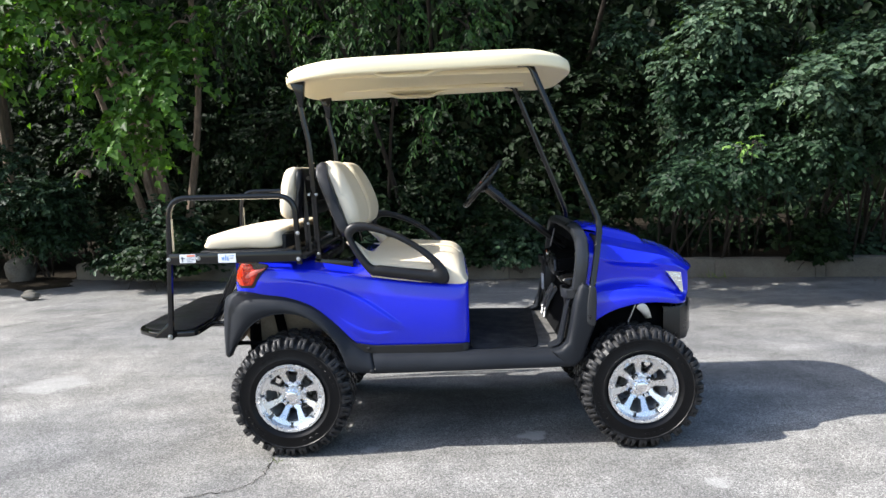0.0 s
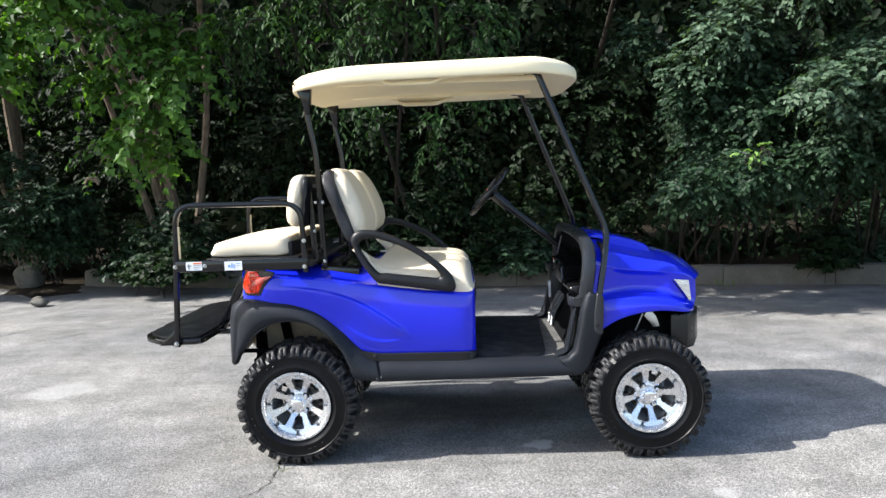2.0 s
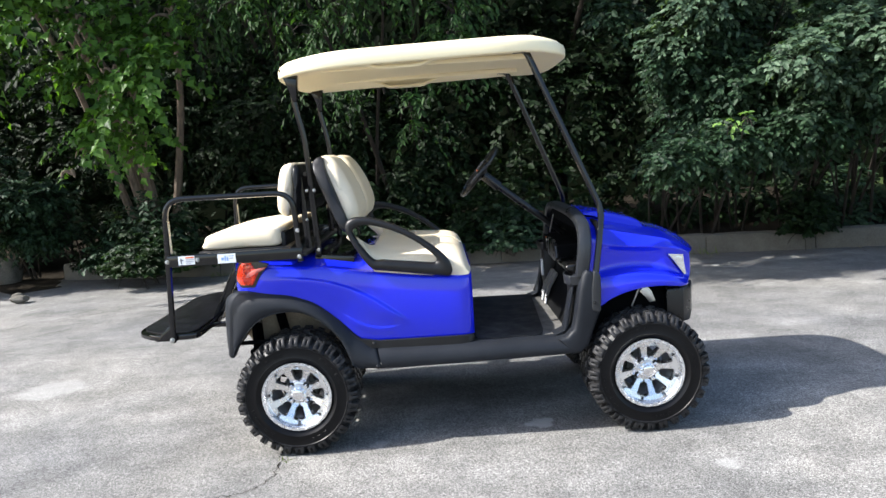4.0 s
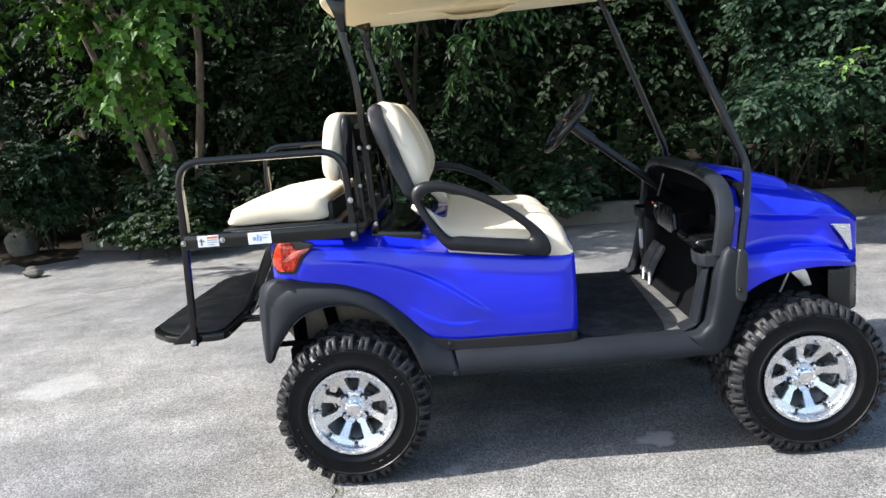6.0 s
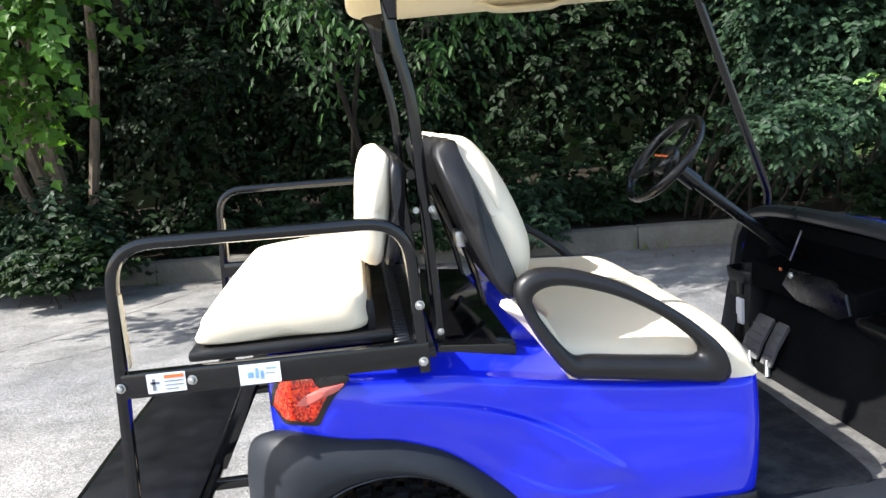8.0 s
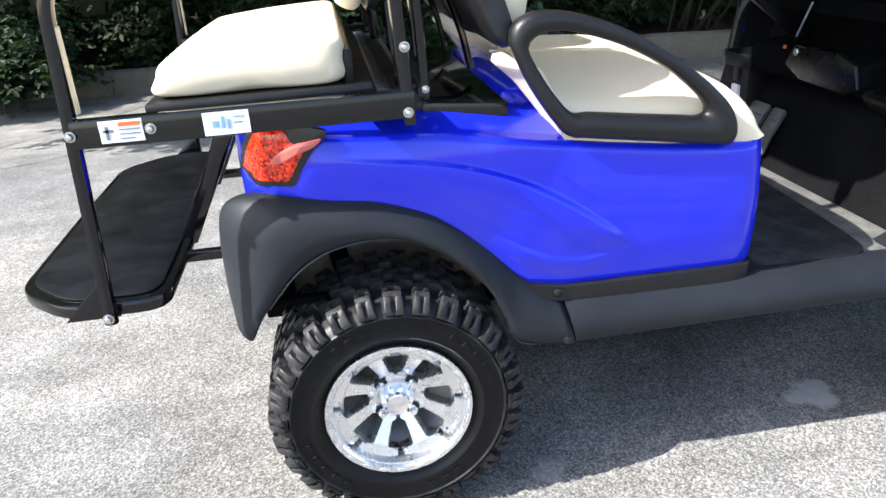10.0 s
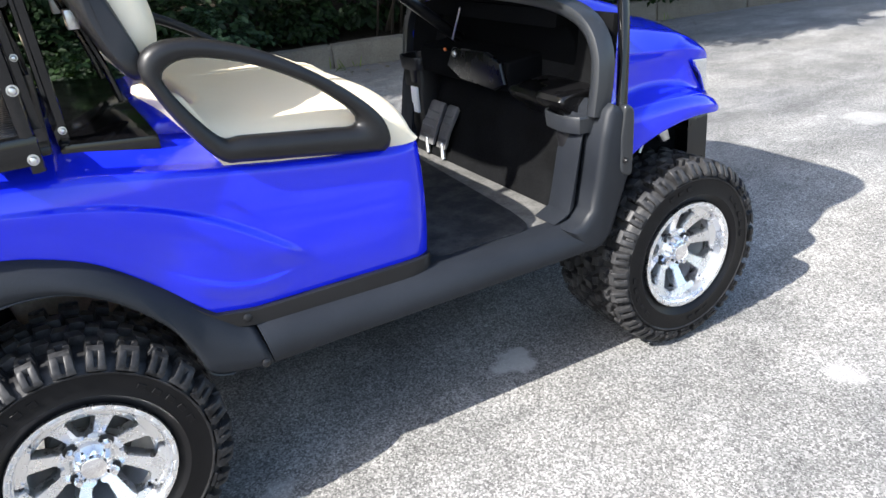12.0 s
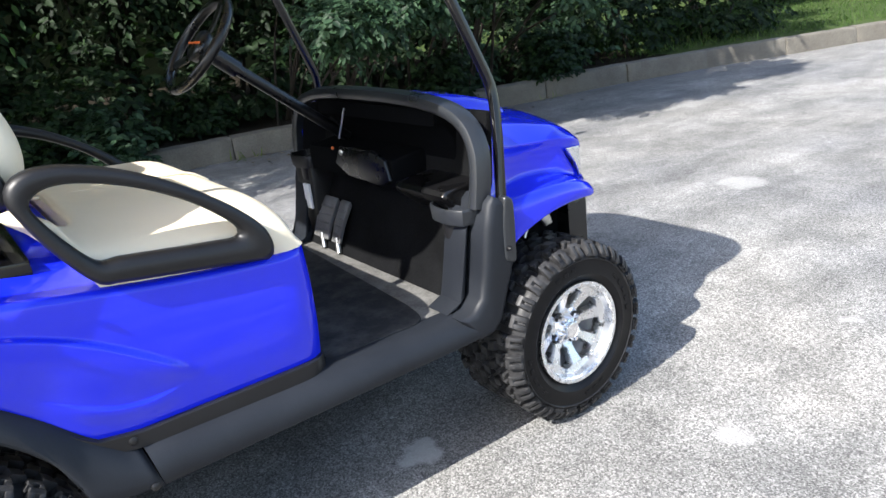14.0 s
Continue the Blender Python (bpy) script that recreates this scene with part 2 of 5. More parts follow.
# leaf green taken down to near-black, so the thicket's shade is in the colour
SHADELEAF = leaf("leaf darkened for thicket shade", (0.0034, 0.0095, 0.0032), (0.012, 0.027, 0.0083), 0.46, 0.22)
BUSH = leaf("low bush leaf", (0.005, 0.013, 0.0045), (0.015, 0.033, 0.010), 0.38, 0.30)
# lighter copy of the shrub leaf, with sunlight painted into the colour
LIT_SHRUB = leaf("shrub leaf with sunlight in its colour", (0.019, 0.040, 0.022), (0.082, 0.128, 0.080), 0.32, 0.24)
LIME = leaf("young lime-green leaf", (0.08, 0.16, 0.04), (0.17, 0.28, 0.08), 0.45, 0.35)
VERGE = leaf("mown verge blade", (0.026, 0.055, 0.014), (0.062, 0.108, 0.028), 0.6, 0.25)
LITTER = leaf("dry leaf litter", (0.06, 0.05, 0.04), (0.22, 0.18, 0.13), 0.8, 0.1)
ROCK = soil("mossy fieldstone", (0.07, 0.065, 0.055), (0.20, 0.19, 0.17), 9)
# leaf mould, darkened further so its colour carries the shade under the shrubs
SOIL = soil("leafy soil darkened for shade", (0.010, 0.008, 0.006), (0.036, 0.030, 0.022), 3)
LAWN = soil("turf", (0.030, 0.052, 0.016), (0.065, 0.09, 0.032), 2)
# near-black green: the shade of the deep wood, put into the colour
SHADE = soil("painted thicket shade", (0.004, 0.006, 0.003), (0.014, 0.021, 0.009), 1.5)

# ---- mesh helpers ----


def part(name, bm, material, parent=None, label="", angle=40):
    """Links a bmesh as one mesh object under a thing or a part."""
    bmesh.ops.recalc_face_normals(bm, faces=bm.faces)
    me = bpy.data.meshes.new(name)
    bm.to_mesh(me)
    bm.free()
    me.materials.append(material)
    me.shade_smooth()
    me.set_sharp_from_angle(angle=radians(angle))
    ob = new(name, me)
    ob.parent = parent
    return tagged(ob, label)


def thing(name, label, category, group="", kind="", at=(0, 0, 0)):
    ob = new(name)
    ob.empty_display_size = 0.1
    ob.location = at
    return tagged(ob, label, category, group, kind)


def flow(points, n, closed=False):
    """n points evenly along a smooth curve through the given ones."""
    p = [Vector(q) for q in points]
    if closed:
        ext = [p[-1]] + p + [p[0], p[1]]
    else:
        ext = [2 * p[0] - p[1]] + p + [2 * p[-1] - p[-2]]
    dense = []
    for i in range(1, len(ext) - 2):
        a, b, c, d = ext[i - 1:i + 3]
        for s in range(16):
            u = s / 16
            dense.append(0.5 * (2 * b + (c - a) * u + (2 * a - 5 * b + 4 * c - d) * u * u + (3 * b - 3 * c + d - a) * u ** 3))
    dense.append(p[0].copy() if closed else p[-1].copy())
    run = [0.0]
    for a, b in zip(dense, dense[1:]):
        run.append(run[-1] + (b - a).length)
    out = []
    for i in range(n):
        want = run[-1] * i / (n if closed else n - 1)
        j = min(max(1, int(np.searchsorted(run, want))), len(run) - 1)
        f = (want - run[j - 1]) / max(1e-9, run[j] - run[j - 1])
        out.append(dense[j - 1].lerp(dense[j], min(1, max(0, f))))
    return out


def fillet(points, radius, n=6):
    """The same polyline with rounded corners."""
    p = [Vector(q) for q in points]
    out = [p[0]]
    for a, b, c in zip(p, p[1:], p[2:]):
        r = min(radius, (a - b).length * 0.49, (c - b).length * 0.49)
        u, v = b + (a - b).normalized() * r, b + (c - b).normalized() * r
        for i in range(n + 1):
            s = i / n
            out.append((1 - s) ** 2 * u + 2 * s * (1 - s) * b + s * s * v)
    out.append(p[-1])
    return out


def loft(bm, rings, wrap=True, caps=True):
    """Skins rings of equal length; wrap closes each ring, caps fills both ends."""
    vs = [[bm.verts.new(q) for q in r] for r in rings]
    for a, b in zip(vs, vs[1:]):
        k = len(a)
        for i in range(k if wrap else k - 1):
            j = (i + 1) % k
            bm.faces.new((a[i], a[j], b[j], b[i]))
    if caps:
        bm.faces.new(vs[0]), bm.faces.new(vs[-1][::-1])
    return vs


def tube(bm, path, rx, ry=None, segs=10, power=2.0, up=(0, 1, 0)):
    """Sweeps a round or squarish section along a path; ry runs along up."""
    ry = ry or rx
    p = [Vector(q) for q in path]
    rings = []
    for i, q in enumerate(p):
        d = (p[min(i + 1, len(p) - 1)] - p[max(i - 1, 0)]).normalized()
        w = Vector(up)
        w = (w - d * w.dot(d)).normalized()
        s = w.cross(d)
        r = []
        for k in range(segs):
            a = 2 * math.pi * (k + 0.5) / segs
            ca, sa = math.cos(a), math.sin(a)
            m = (abs(ca) ** power + abs(sa) ** power) ** (-1 / power)
            r.append(q + s * (rx * ca * m) + w * (ry * sa * m))
        rings.append(r)
    loft(bm, rings)
    return bm


def rod(bm, a, b, r, segs=12):
    up = (0, 0, 1) if abs((Vector(b) - Vector(a)).normalized().z) < 0.9 else (1, 0, 0)
    return tube(bm, [a, b], r, r, segs, up=up)


def rbox(bm, lo, hi, r=0.006, segs=2, m=None):
    """A box from corner to corner with rounded edges."""
    made = bmesh.ops.create_cube(bm, size=1)["verts"]
    for v in made:
        v.co = Vector([l + (h - l) * (c + 0.5) for l, h, c in zip(lo, hi, v.co)])
    edges = list({e for v in made for e in v.link_edges})
    out = bmesh.ops.bevel(bm, geom=edges, offset=r, segments=segs, affect="EDGES", profile=0.5, clamp_overlap=True)
    if m is not None:
        verts = {v for f in out["faces"] for v in f.verts} | {v for v in made if v.is_valid}
        bmesh.ops.transform(bm, matrix=m, verts=list(verts))
    return bm


def slab(bm, outline, lo, hi, axis="y", bevel=0.004, segs=2):
    """A prism of a flat outline. axis y: outline in x, z; z: in x, y; x: in y, z."""
    put = {"y": lambda a, b, c: (a, c, b), "z": lambda a, b, c: (a, b, c), "x": lambda a, b, c: (c, a, b)}[axis]
    a = [bm.verts.new(put(u, v, lo)) for u, v in outline]
    b = [bm.verts.new(put(u, v, hi)) for u, v in outline]
    n = len(a)
    faces = [bm.faces.new(a), bm.faces.new(b[::-1])]
    for i in range(n):
        bm.faces.new((a[i], b[i], b[(i + 1) % n], a[(i + 1) % n]))
    if bevel:
        rim = [e for f in faces for e in f.edges]
        bmesh.ops.recalc_face_normals(bm, faces=bm.faces)
        bmesh.ops.bevel(bm, geom=rim, offset=bevel, segments=segs, affect="EDGES", profile=0.5, clamp_overlap=True)
    return bm


def lathe(bm, profile, segs=48, wrap=False):
    """Turns a profile of (radius, y) round the y axis."""
    rings = [[Vector((r * math.cos(2 * math.pi * i / segs), y, r * math.sin(2 * math.pi * i / segs))) for i in range(segs)] for r, y in profile]
    loft(bm, rings, True, not wrap)
    return bm


def pillow(bm, outline, y0, y1, puff=0.05, n=40, crown=0.0):
    """A stuffed cushion: a smooth outline in x, z that narrows in a round way towards both ends in y."""
    ring = flow([(x, 0, z) for x, z in outline], n, True)
    c = sum(ring, Vector()) / n
    half, mid = (y1 - y0) / 2, (y0 + y1) / 2
    rings = []
    for k in range(25):
        s = math.sin((k / 24 - 0.5) * math.pi)
        edge = max(0.0, (abs(s) * half - (half - puff)) / puff)
        shrink = puff * (1 - math.sqrt(max(0.0, 1 - edge * edge)))
        row = []
        for q in ring:
            d = q - c
            w = q - d.normalized() * min(shrink, d.length * 0.8)
            w = w + Vector((0, 0, crown * (1 - s * s))) * (1 if d.z > 0 else 0)
            row.append(Vector((w.x, mid + s * half, w.z)))
        rings.append(row)
    loft(bm, rings)
    return bm


def bolt(parent, at, r=0.011, side=-1, name="bolt", material=None):
    """A domed hexagon bolt with its washer, its head towards the given side."""
    bm = bmesh.new()
    x, y, z = at
    lathe(bm, [(r * 1.35, 0), (r * 1.35, 0.002 * side), (r, 0.002 * side), (r, 0.006 * side), (r * 0.7, 0.010 * side), (r * 0.2, 0.011 * side)], 12)
    for v in bm.verts:
        v.co += Vector((x, y, z))
    return part(name, bm, material or STEEL, parent, "black screw head" if material else "zinc bolt head")


def mirror(points, s):
    return [(p[0], p[1] * s, p[2]) for p in points]


def step(a, b, x):
    u = min(1, max(0, (x - a) / (b - a)))
    return u * u * (3 - 2 * u)


def along(table, x):
    """Linear look-up in a short table of (x, value)."""
    return float(np.interp(x, [a for a, _ in table], [b for _, b in table]))

# ---- the golf cart: x forward, its right side at minus y ----
cart = thing("golf_cart", "lifted blue golf cart with beige seats, parked on asphalt", "golf cart")

TOP = [(-0.30, 0.93), (-0.20, 0.925), (-0.10, 0.905), (0.0, 0.897), (0.148, 0.886), (0.36, 0.849), (0.50, 0.828), (0.627, 0.812), (0.787, 0.799), (0.86, 0.798)]
LOW = [(-0.30, 0.74), (-0.20, 0.73), (0.0, 0.72), (0.107, 0.68), (0.223, 0.59), (0.301, 0.53), (0.40, 0.515), (0.86, 0.512)]
SWOOSH = [(-0.10, 0.868), (0.006, 0.851), (0.11, 0.837), (0.197, 0.817), (0.285, 0.785), (0.35, 0.752), (0.40, 0.721), (0.447, 0.688), (0.509, 0.641), (0.545, 0.614), (0.60, 0.58)]
SWOOSH_LOW = [(0.05, 0.80), (0.12, 0.748), (0.187, 0.700), (0.264, 0.648), (0.31, 0.619), (0.358, 0.596), (0.40, 0.586), (0.436, 0.583), (0.504, 0.588), (0.60, 0.592)]


def smooth_line(table):
    return [(q.x, q.z) for q in flow([(x, 0, z) for x, z in table], 160)]


SWOOSH, SWOOSH_LOW = smooth_line(SWOOSH), smooth_line(SWOOSH_LOW)


def half_width(x):
    """The body's plan: full along the side, rounded in at the rear corner and at the seat front."""
    w = 0.562
    if x > 0.74:
        w -= 0.010 * ((x - 0.74) / 0.118) ** 2
    if x < -0.06:
        u = min(1.0, (-0.06 - x) / 0.215)
        w -= 0.14 * (1 - math.sqrt(max(0.0, 1 - u * u)))
    if x > 0.80:
        u = min(1.0, (x - 0.80) / 0.058)
        w -= 0.035 * (1 - math.sqrt(max(0.0, 1 - u * u)))
    return w


def rear_body():
    bm = bmesh.new()
    xs = [-0.275, -0.272, -0.262, -0.245, -0.22, -0.19] + [-0.16 + 0.01 * i for i in range(97)] + [0.815, 0.83, 0.842, 0.851, 0.856, 0.858]
    rings = []
    for x in xs:
        zt, zb, w = along(TOP, x), along(LOW, x), half_width(x)
        side = []
        for k in range(141):
            v = k / 140
            z = zb + (zt - 0.014 - zb) * v
            y = w - 0.014 * (2 * v - 1) ** 2 + 0.006 * v
            upper, lower = along(SWOOSH, x), along(SWOOSH_LOW, x)
            # two creases, each a narrow ledge that faces up
            fade = step(-0.08, 0.22, x) * (1 - step(0.48, 0.56, x))
            low_fade = step(0.22, 0.33, x) * (1 - step(0.44, 0.52, x))
            d, e = upper - z, lower - z
            y += 0.0130 * fade * (step(-0.001, 0.010, d) - step(0.014, max(0.05, upper - lower), d))
            y += 0.0060 * low_fade * (step(-0.001, 0.006, e) - step(0.012, 0.050, e))
            side.append((y, z))
        side += [(w - 0.012, zt - 0.004), (w - 0.024, zt + 0.001), (w - 0.05, zt + 0.008), (w - 0.10, zt + 0.024), (w - 0.15, zt + 0.034), (w - 0.30, zt + 0.038)]
        right = [Vector((x, -y, z)) for y, z in side]
        left = [Vector((x, y, z)) for y, z in reversed(side)]
        rings.append(right + left)
    loft(bm, rings, True, True)
    return part("rear_body", bm, BLUE, cart, "glossy blue moulded rear body panel", 50)


rear_body()

F_OUT = [(-0.338, 0.490), (-0.347, 0.58), (-0.342, 0.68), (-0.322, 0.752), (-0.262, 0.787), (-0.18, 0.791), (-0.11, 0.788), (-0.011, 0.775), (0.107, 0.732), (0.223, 0.641), (0.290, 0.568), (0.330, 0.528), (0.358, 0.502), (0.388, 0.490)]
F_IN = [(-0.290, 0.480), (-0.264, 0.530), (-0.220, 0.589), (-0.180, 0.633), (-0.135, 0.664), (-0.085, 0.682), (-0.015, 0.690), (0.065, 0.676), (0.143, 0.629), (0.22, 0.546), (0.257, 0.463), (0.285, 0.405), (0.410, 0.386)]


def rear_fender(s):
    bm = bmesh.new()
    n = 56
    outer, inner = flow([(x, 0, z) for x, z in F_OUT], n), flow([(x, 0, z) for x, z in F_IN], n)
    rings = []
    for o, i in zip(outer, inner):
        def plan(x):
            u = min(1.0, max(0.0, (-0.17 - x) / 0.185))
            return -0.14 * (1 - math.sqrt(max(0.0, 1 - u * u)))
        row = []
        for f, y in ((0.0, 0.505), (0.0, 0.528), (0.045, 0.545), (0.13, 0.561), (0.28, 0.579), (0.48, 0.593), (0.74, 0.601), (0.92, 0.597), (0.985, 0.588), (1.0, 0.580), (1.0, 0.540), (0.97, 0.535)):
            q = o.lerp(i, f)
            row.append(Vector((q.x, (y + plan(q.x)) * s, q.z)))
        rings.append(row)
    loft(bm, rings, False, False)
    ob = part("rear_fender", bm, GREY, cart, "charcoal grey textured plastic wheel arch", 60)
    solid = ob.modifiers.new("thickness", "SOLIDIFY")
    solid.thickness, solid.offset = 0.004, -1
    return ob


for s in (-1, 1):
    rear_fender(s)
    # thin tube added along the arch edge to give its bright highlight line
    bm = bmesh.new()
    line = flow([(x, 0, z) for x, z in F_IN], 64)[6:-6]
    tube(bm, [(q.x, (0.589 - 0.14 * (1 - math.sqrt(1 - min(1.0, max(0.0, (-0.17 - q.x) / 0.185)) ** 2))) * s, q.z + 0.0005) for q in line], 0.0022, 0.0022, 6)
    part("fender_lip", bm, TRIM, cart, "thin lip added along the wheel arch to catch light")
    # rocker panel and the black strip over it
    bm = bmesh.new()
    rings = []
    for k in range(25):
        u = k / 24
        row = []
        for y, f in ((0.50, 0.0), (0.580, 0.0), (0.588, 0.015), (0.597, 0.08), (0.601, 0.24), (0.599, 0.50), (0.588, 0.72), (0.572, 0.87), (0.553, 0.96), (0.540, 1.0), (0.50, 1.0)):
            x0 = 0.392 + 0.020 * (1 - f)
            x = x0 + (1.335 - x0) * u
            z0, z1 = along([(0.39, 0.387), (1.25, 0.395), (1.335, 0.402)], x), along([(0.39, 0.490), (1.20, 0.476), (1.335, 0.478)], x)
            row.append(Vector((x, y * s, z0 + (z1 - z0) * f)))
        rings.append(row)
    loft(bm, rings)
    part("rocker_panel", bm, GREY, cart, "scuffed charcoal plastic sill panel")
    bm = bmesh.new()
    rows = []
    for x in [0.27 + 0.0225 * i for i in range(25)] + [0.822, 0.834, 0.844, 0.852]:
        lo, hi, y = along([(0.27, 0.505), (0.40, 0.480), (0.86, 0.474)], x), along([(0.27, 0.57), (0.31, 0.533), (0.40, 0.518), (0.86, 0.515)], x), half_width(x) + 0.001
        rows.append([Vector((x, 0.48 * s, lo)), Vector((x, y * s, lo)), Vector((x, y * s, hi - 0.003)), Vector((x, (y - 0.003) * s, hi)), Vector((x, 0.48 * s, hi))])
    loft(bm, rows)
    part("side_trim", bm, BLACK, cart, "black trim strip under the blue panel")
    for at in ((0.378, 0.563 * s, 0.505), (0.390, 0.600 * s, 0.402)):
        bm = bmesh.new()
        lathe(bm, [(0.010, 0), (0.010, 0.003 * s), (0.006, 0.006 * s), (0.001, 0.006 * s)], 12)
        for v in bm.verts:
            v.co += Vector(at)
        part("push_pin", bm, BLACK, cart)
    # inner wheel housing
    bm = bmesh.new()
    arch = flow([(x, 0, z + 0.012) for x, z in F_IN[:-1]], 24)
    loft(bm, [[Vector((q.x, 0.555 * s, q.z)) for q in arch], [Vector((q.x, 0.26 * s, q.z + 0.03)) for q in arch], [Vector((q.x * 0.6, 0.24 * s, q.z - 0.2)) for q in arch]], False, False)
    part("wheel_housing", bm, HOUSING, cart, "dusty tan inner wheel housing")

# rear mud flap bracket, step bars and chassis
for s in (-1, 1):
    bm = bmesh.new()
    rbox(bm, (-0.30, 0.20 * s - 0.03, 0.36), (1.72, 0.20 * s + 0.03, 0.43), 0.006)
    part("chassis_rail", bm, DULL, cart)
    bm = bmesh.new()
    tube(bm, flow([(-0.25, 0.29 * s, 0.38), (-0.13, 0.29 * s, 0.31), (0.0, 0.29 * s, 0.285), (0.13, 0.29 * s, 0.31), (0.30, 0.29 * s, 0.39)], 20), 0.010, 0.025, 8, 5)
    part("leaf_spring", bm, DULL, cart)
    bm = bmesh.new()
    rod(bm, (-0.05, 0.28 * s, 0.30), (-0.12, 0.28 * s, 0.66), 0.024)
    part("shock_absorber", bm, DULL, cart)
    bm = bmesh.new()
    rbox(bm, (-0.29, 0.50 * s - 0.012, 0.527), (-0.12, 0.50 * s + 0.012, 0.544), 0.003)
    part("fender_bracket", bm, DULL, cart)
    bolt(cart, (-0.283, 0.535 * s, 0.535), 0.010, s)
    bm = bmesh.new()
    tube(bm, [(1.60, 0.40 * s, 0.30), (1.63, 0.30 * s, 0.62), (1.64, 0.27 * s, 0.72)], 0.026)
    part("front_strut", bm, DIRTY, cart, "dusty metal front suspension strut")
bm = bmesh.new()
rod(bm, (0, -0.42, 0.285), (0, 0.42, 0.285), 0.040)
part("rear_axle", bm, DULL, cart)
bm = bmesh.new()
rbox(bm, (-0.12, -0.16, 0.18), (0.17, 0.14, 0.42), 0.05, 3)
part("drive_unit", bm, DULL, cart)
bm = bmesh.new()
rbox(bm, (1.62, -0.42, 0.25), (1.70, 0.42, 0.32), 0.01)
part("front_axle", bm, DULL, cart)
bm = bmesh.new()
rbox(bm, (0.30, -0.52, 0.395), (0.86, 0.52, 0.47), 0.01)
part("battery_tray", bm, DULL, cart)

bm = bmesh.new()
rbox(bm, (-0.235, -0.40, 0.43), (-0.215, 0.40, 0.76), 0.004)
part("rear_valance", bm, DULL, cart)

# floor, mat and toe board
bm = bmesh.new()
slab(bm, [(0.84, 0.44), (1.325, 0.44), (1.325, 0.472), (0.84, 0.472)], -0.535, 0.535, bevel=0.004)
part("floor_pan", bm, PAN, cart, "grey floor pan with dust")
bm = bmesh.new()
mat_plan = [(x, y) for x, y, _ in fillet([(0.862, 0, 0), (0.862, -0.515, 0), (1.175, -0.515, 0), (1.200, -0.40, 0), (1.256, 0.515, 0), (0.862, 0.515, 0), (0.862, 0, 0)], 0.05)][:-1]
slab(bm, mat_plan, 0.473, 0.482, "z", 0.003)
part("floor_mat", bm, MAT_RUBBER, cart, "scuffed black rubber floor mat")
bm = bmesh.new()
slab(bm, [(1.312, 0.474), (1.335, 0.470), (1.47, 0.80), (1.49, 1.00), (1.47, 1.00), (1.45, 0.805), (1.330, 0.505)], -0.50, 0.50, bevel=0.003)
part("toe_board", bm, CARPET, cart, "black carpeted toe board")


def seat_box():
    bm = bmesh.new()
    slab(bm, [(0.30, 0.50), (0.845, 0.50), (0.852, 0.80), (0.30, 0.86)], -0.50, 0.50, bevel=0.02, segs=3)
    return part("seat_box", bm, BLACK, cart, "black seat support box")


seat_box()

# grey lower cowl side, cowl arch and strut plate
for s in (-1, 1):
    bm = bmesh.new()
    edge = [(1.24, 0.474), (1.285, 0.482), (1.318, 0.515), (1.335, 0.60), (1.352, 0.70), (1.372, 0.775), (1.392, 0.792), (1.425, 0.775), (1.452, 0.74), (1.452, 0.60), (1.440, 0.575), (1.385, 0.43), (1.35, 0.398), (1.30, 0.394)]
    slab(bm, edge, 0.46 * s, 0.602 * s, bevel=0.022, segs=4)
    part("cowl_side", bm, GREY, cart, "charcoal plastic foot-well side panel")
    bm = bmesh.new()
    slab(bm, [(1.235, 0.478), (1.272, 0.484), (1.302, 0.51), (1.318, 0.60), (1.338, 0.71), (1.352, 0.76), (1.33, 0.70), (1.30, 0.56), (1.285, 0.50)], 0.44 * s, 0.535 * s, bevel=0.004)
    part("foot_well_lining", bm, GREY, cart)
    bm = bmesh.new()
    plate = [(x, z) for x, _, z in fillet([(1.407, 0, 0.70), (1.405, 0, 0.600), (1.447, 0, 0.585), (1.452, 0, 0.70), (1.452, 0, 0.775), (1.420, 0, 0.790), (1.407, 0, 0.70)], 0.03)]
    slab(bm, plate[:-1], 0.575 * s, 0.607 * s, bevel=0.008, segs=3)
    ob = part("strut_plate", bm, TRIM, cart, "grey plastic strut foot cover")
    bolt(ob, (1.418, 0.607 * s, 0.638), 0.007, s, "screw", BLACK)
bm = bmesh.new()
half = [(1.375, -0.548, 0.757), (1.388, -0.551, 0.85), (1.396, -0.541, 0.92), (1.399, -0.505, 0.975), (1.396, -0.44, 1.012), (1.388, -0.33, 1.035), (1.380, -0.20, 1.046), (1.376, -0.10, 1.049)]
path = flow(half + [(1.375, 0, 1.050)] + [(x, -y, z) for x, y, z in reversed(half)], 64)
tube(bm, path, 0.020, 0.032, 12, 3.0, up=(1, 0, 0))
part("cowl_arch", bm, TRIM, cart, "satin grey arched cowl edge")


# black lining of the foot well and dashboard hollow
bm = bmesh.new()
ring_in = [Vector((q.x, q.y * 0.965, 0.50 + (q.z - 0.50) * 0.965)) for q in path]
ring_in = [Vector((1.36, ring_in[0].y, 0.46))] + ring_in + [Vector((1.36, ring_in[-1].y, 0.46))]
deep = [Vector((1.50, q.y * 0.83, 0.46 + (q.z - 0.46) * 0.91)) for q in ring_in]
vs = loft(bm, [ring_in, deep], False, False)
bm.faces.new(vs[-1])
lining = part("cowl_lining", bm, DULL, cart, "black lining of the foot well")
solid = lining.modifiers.new("thickness", "SOLIDIFY")
solid.thickness = 0.006


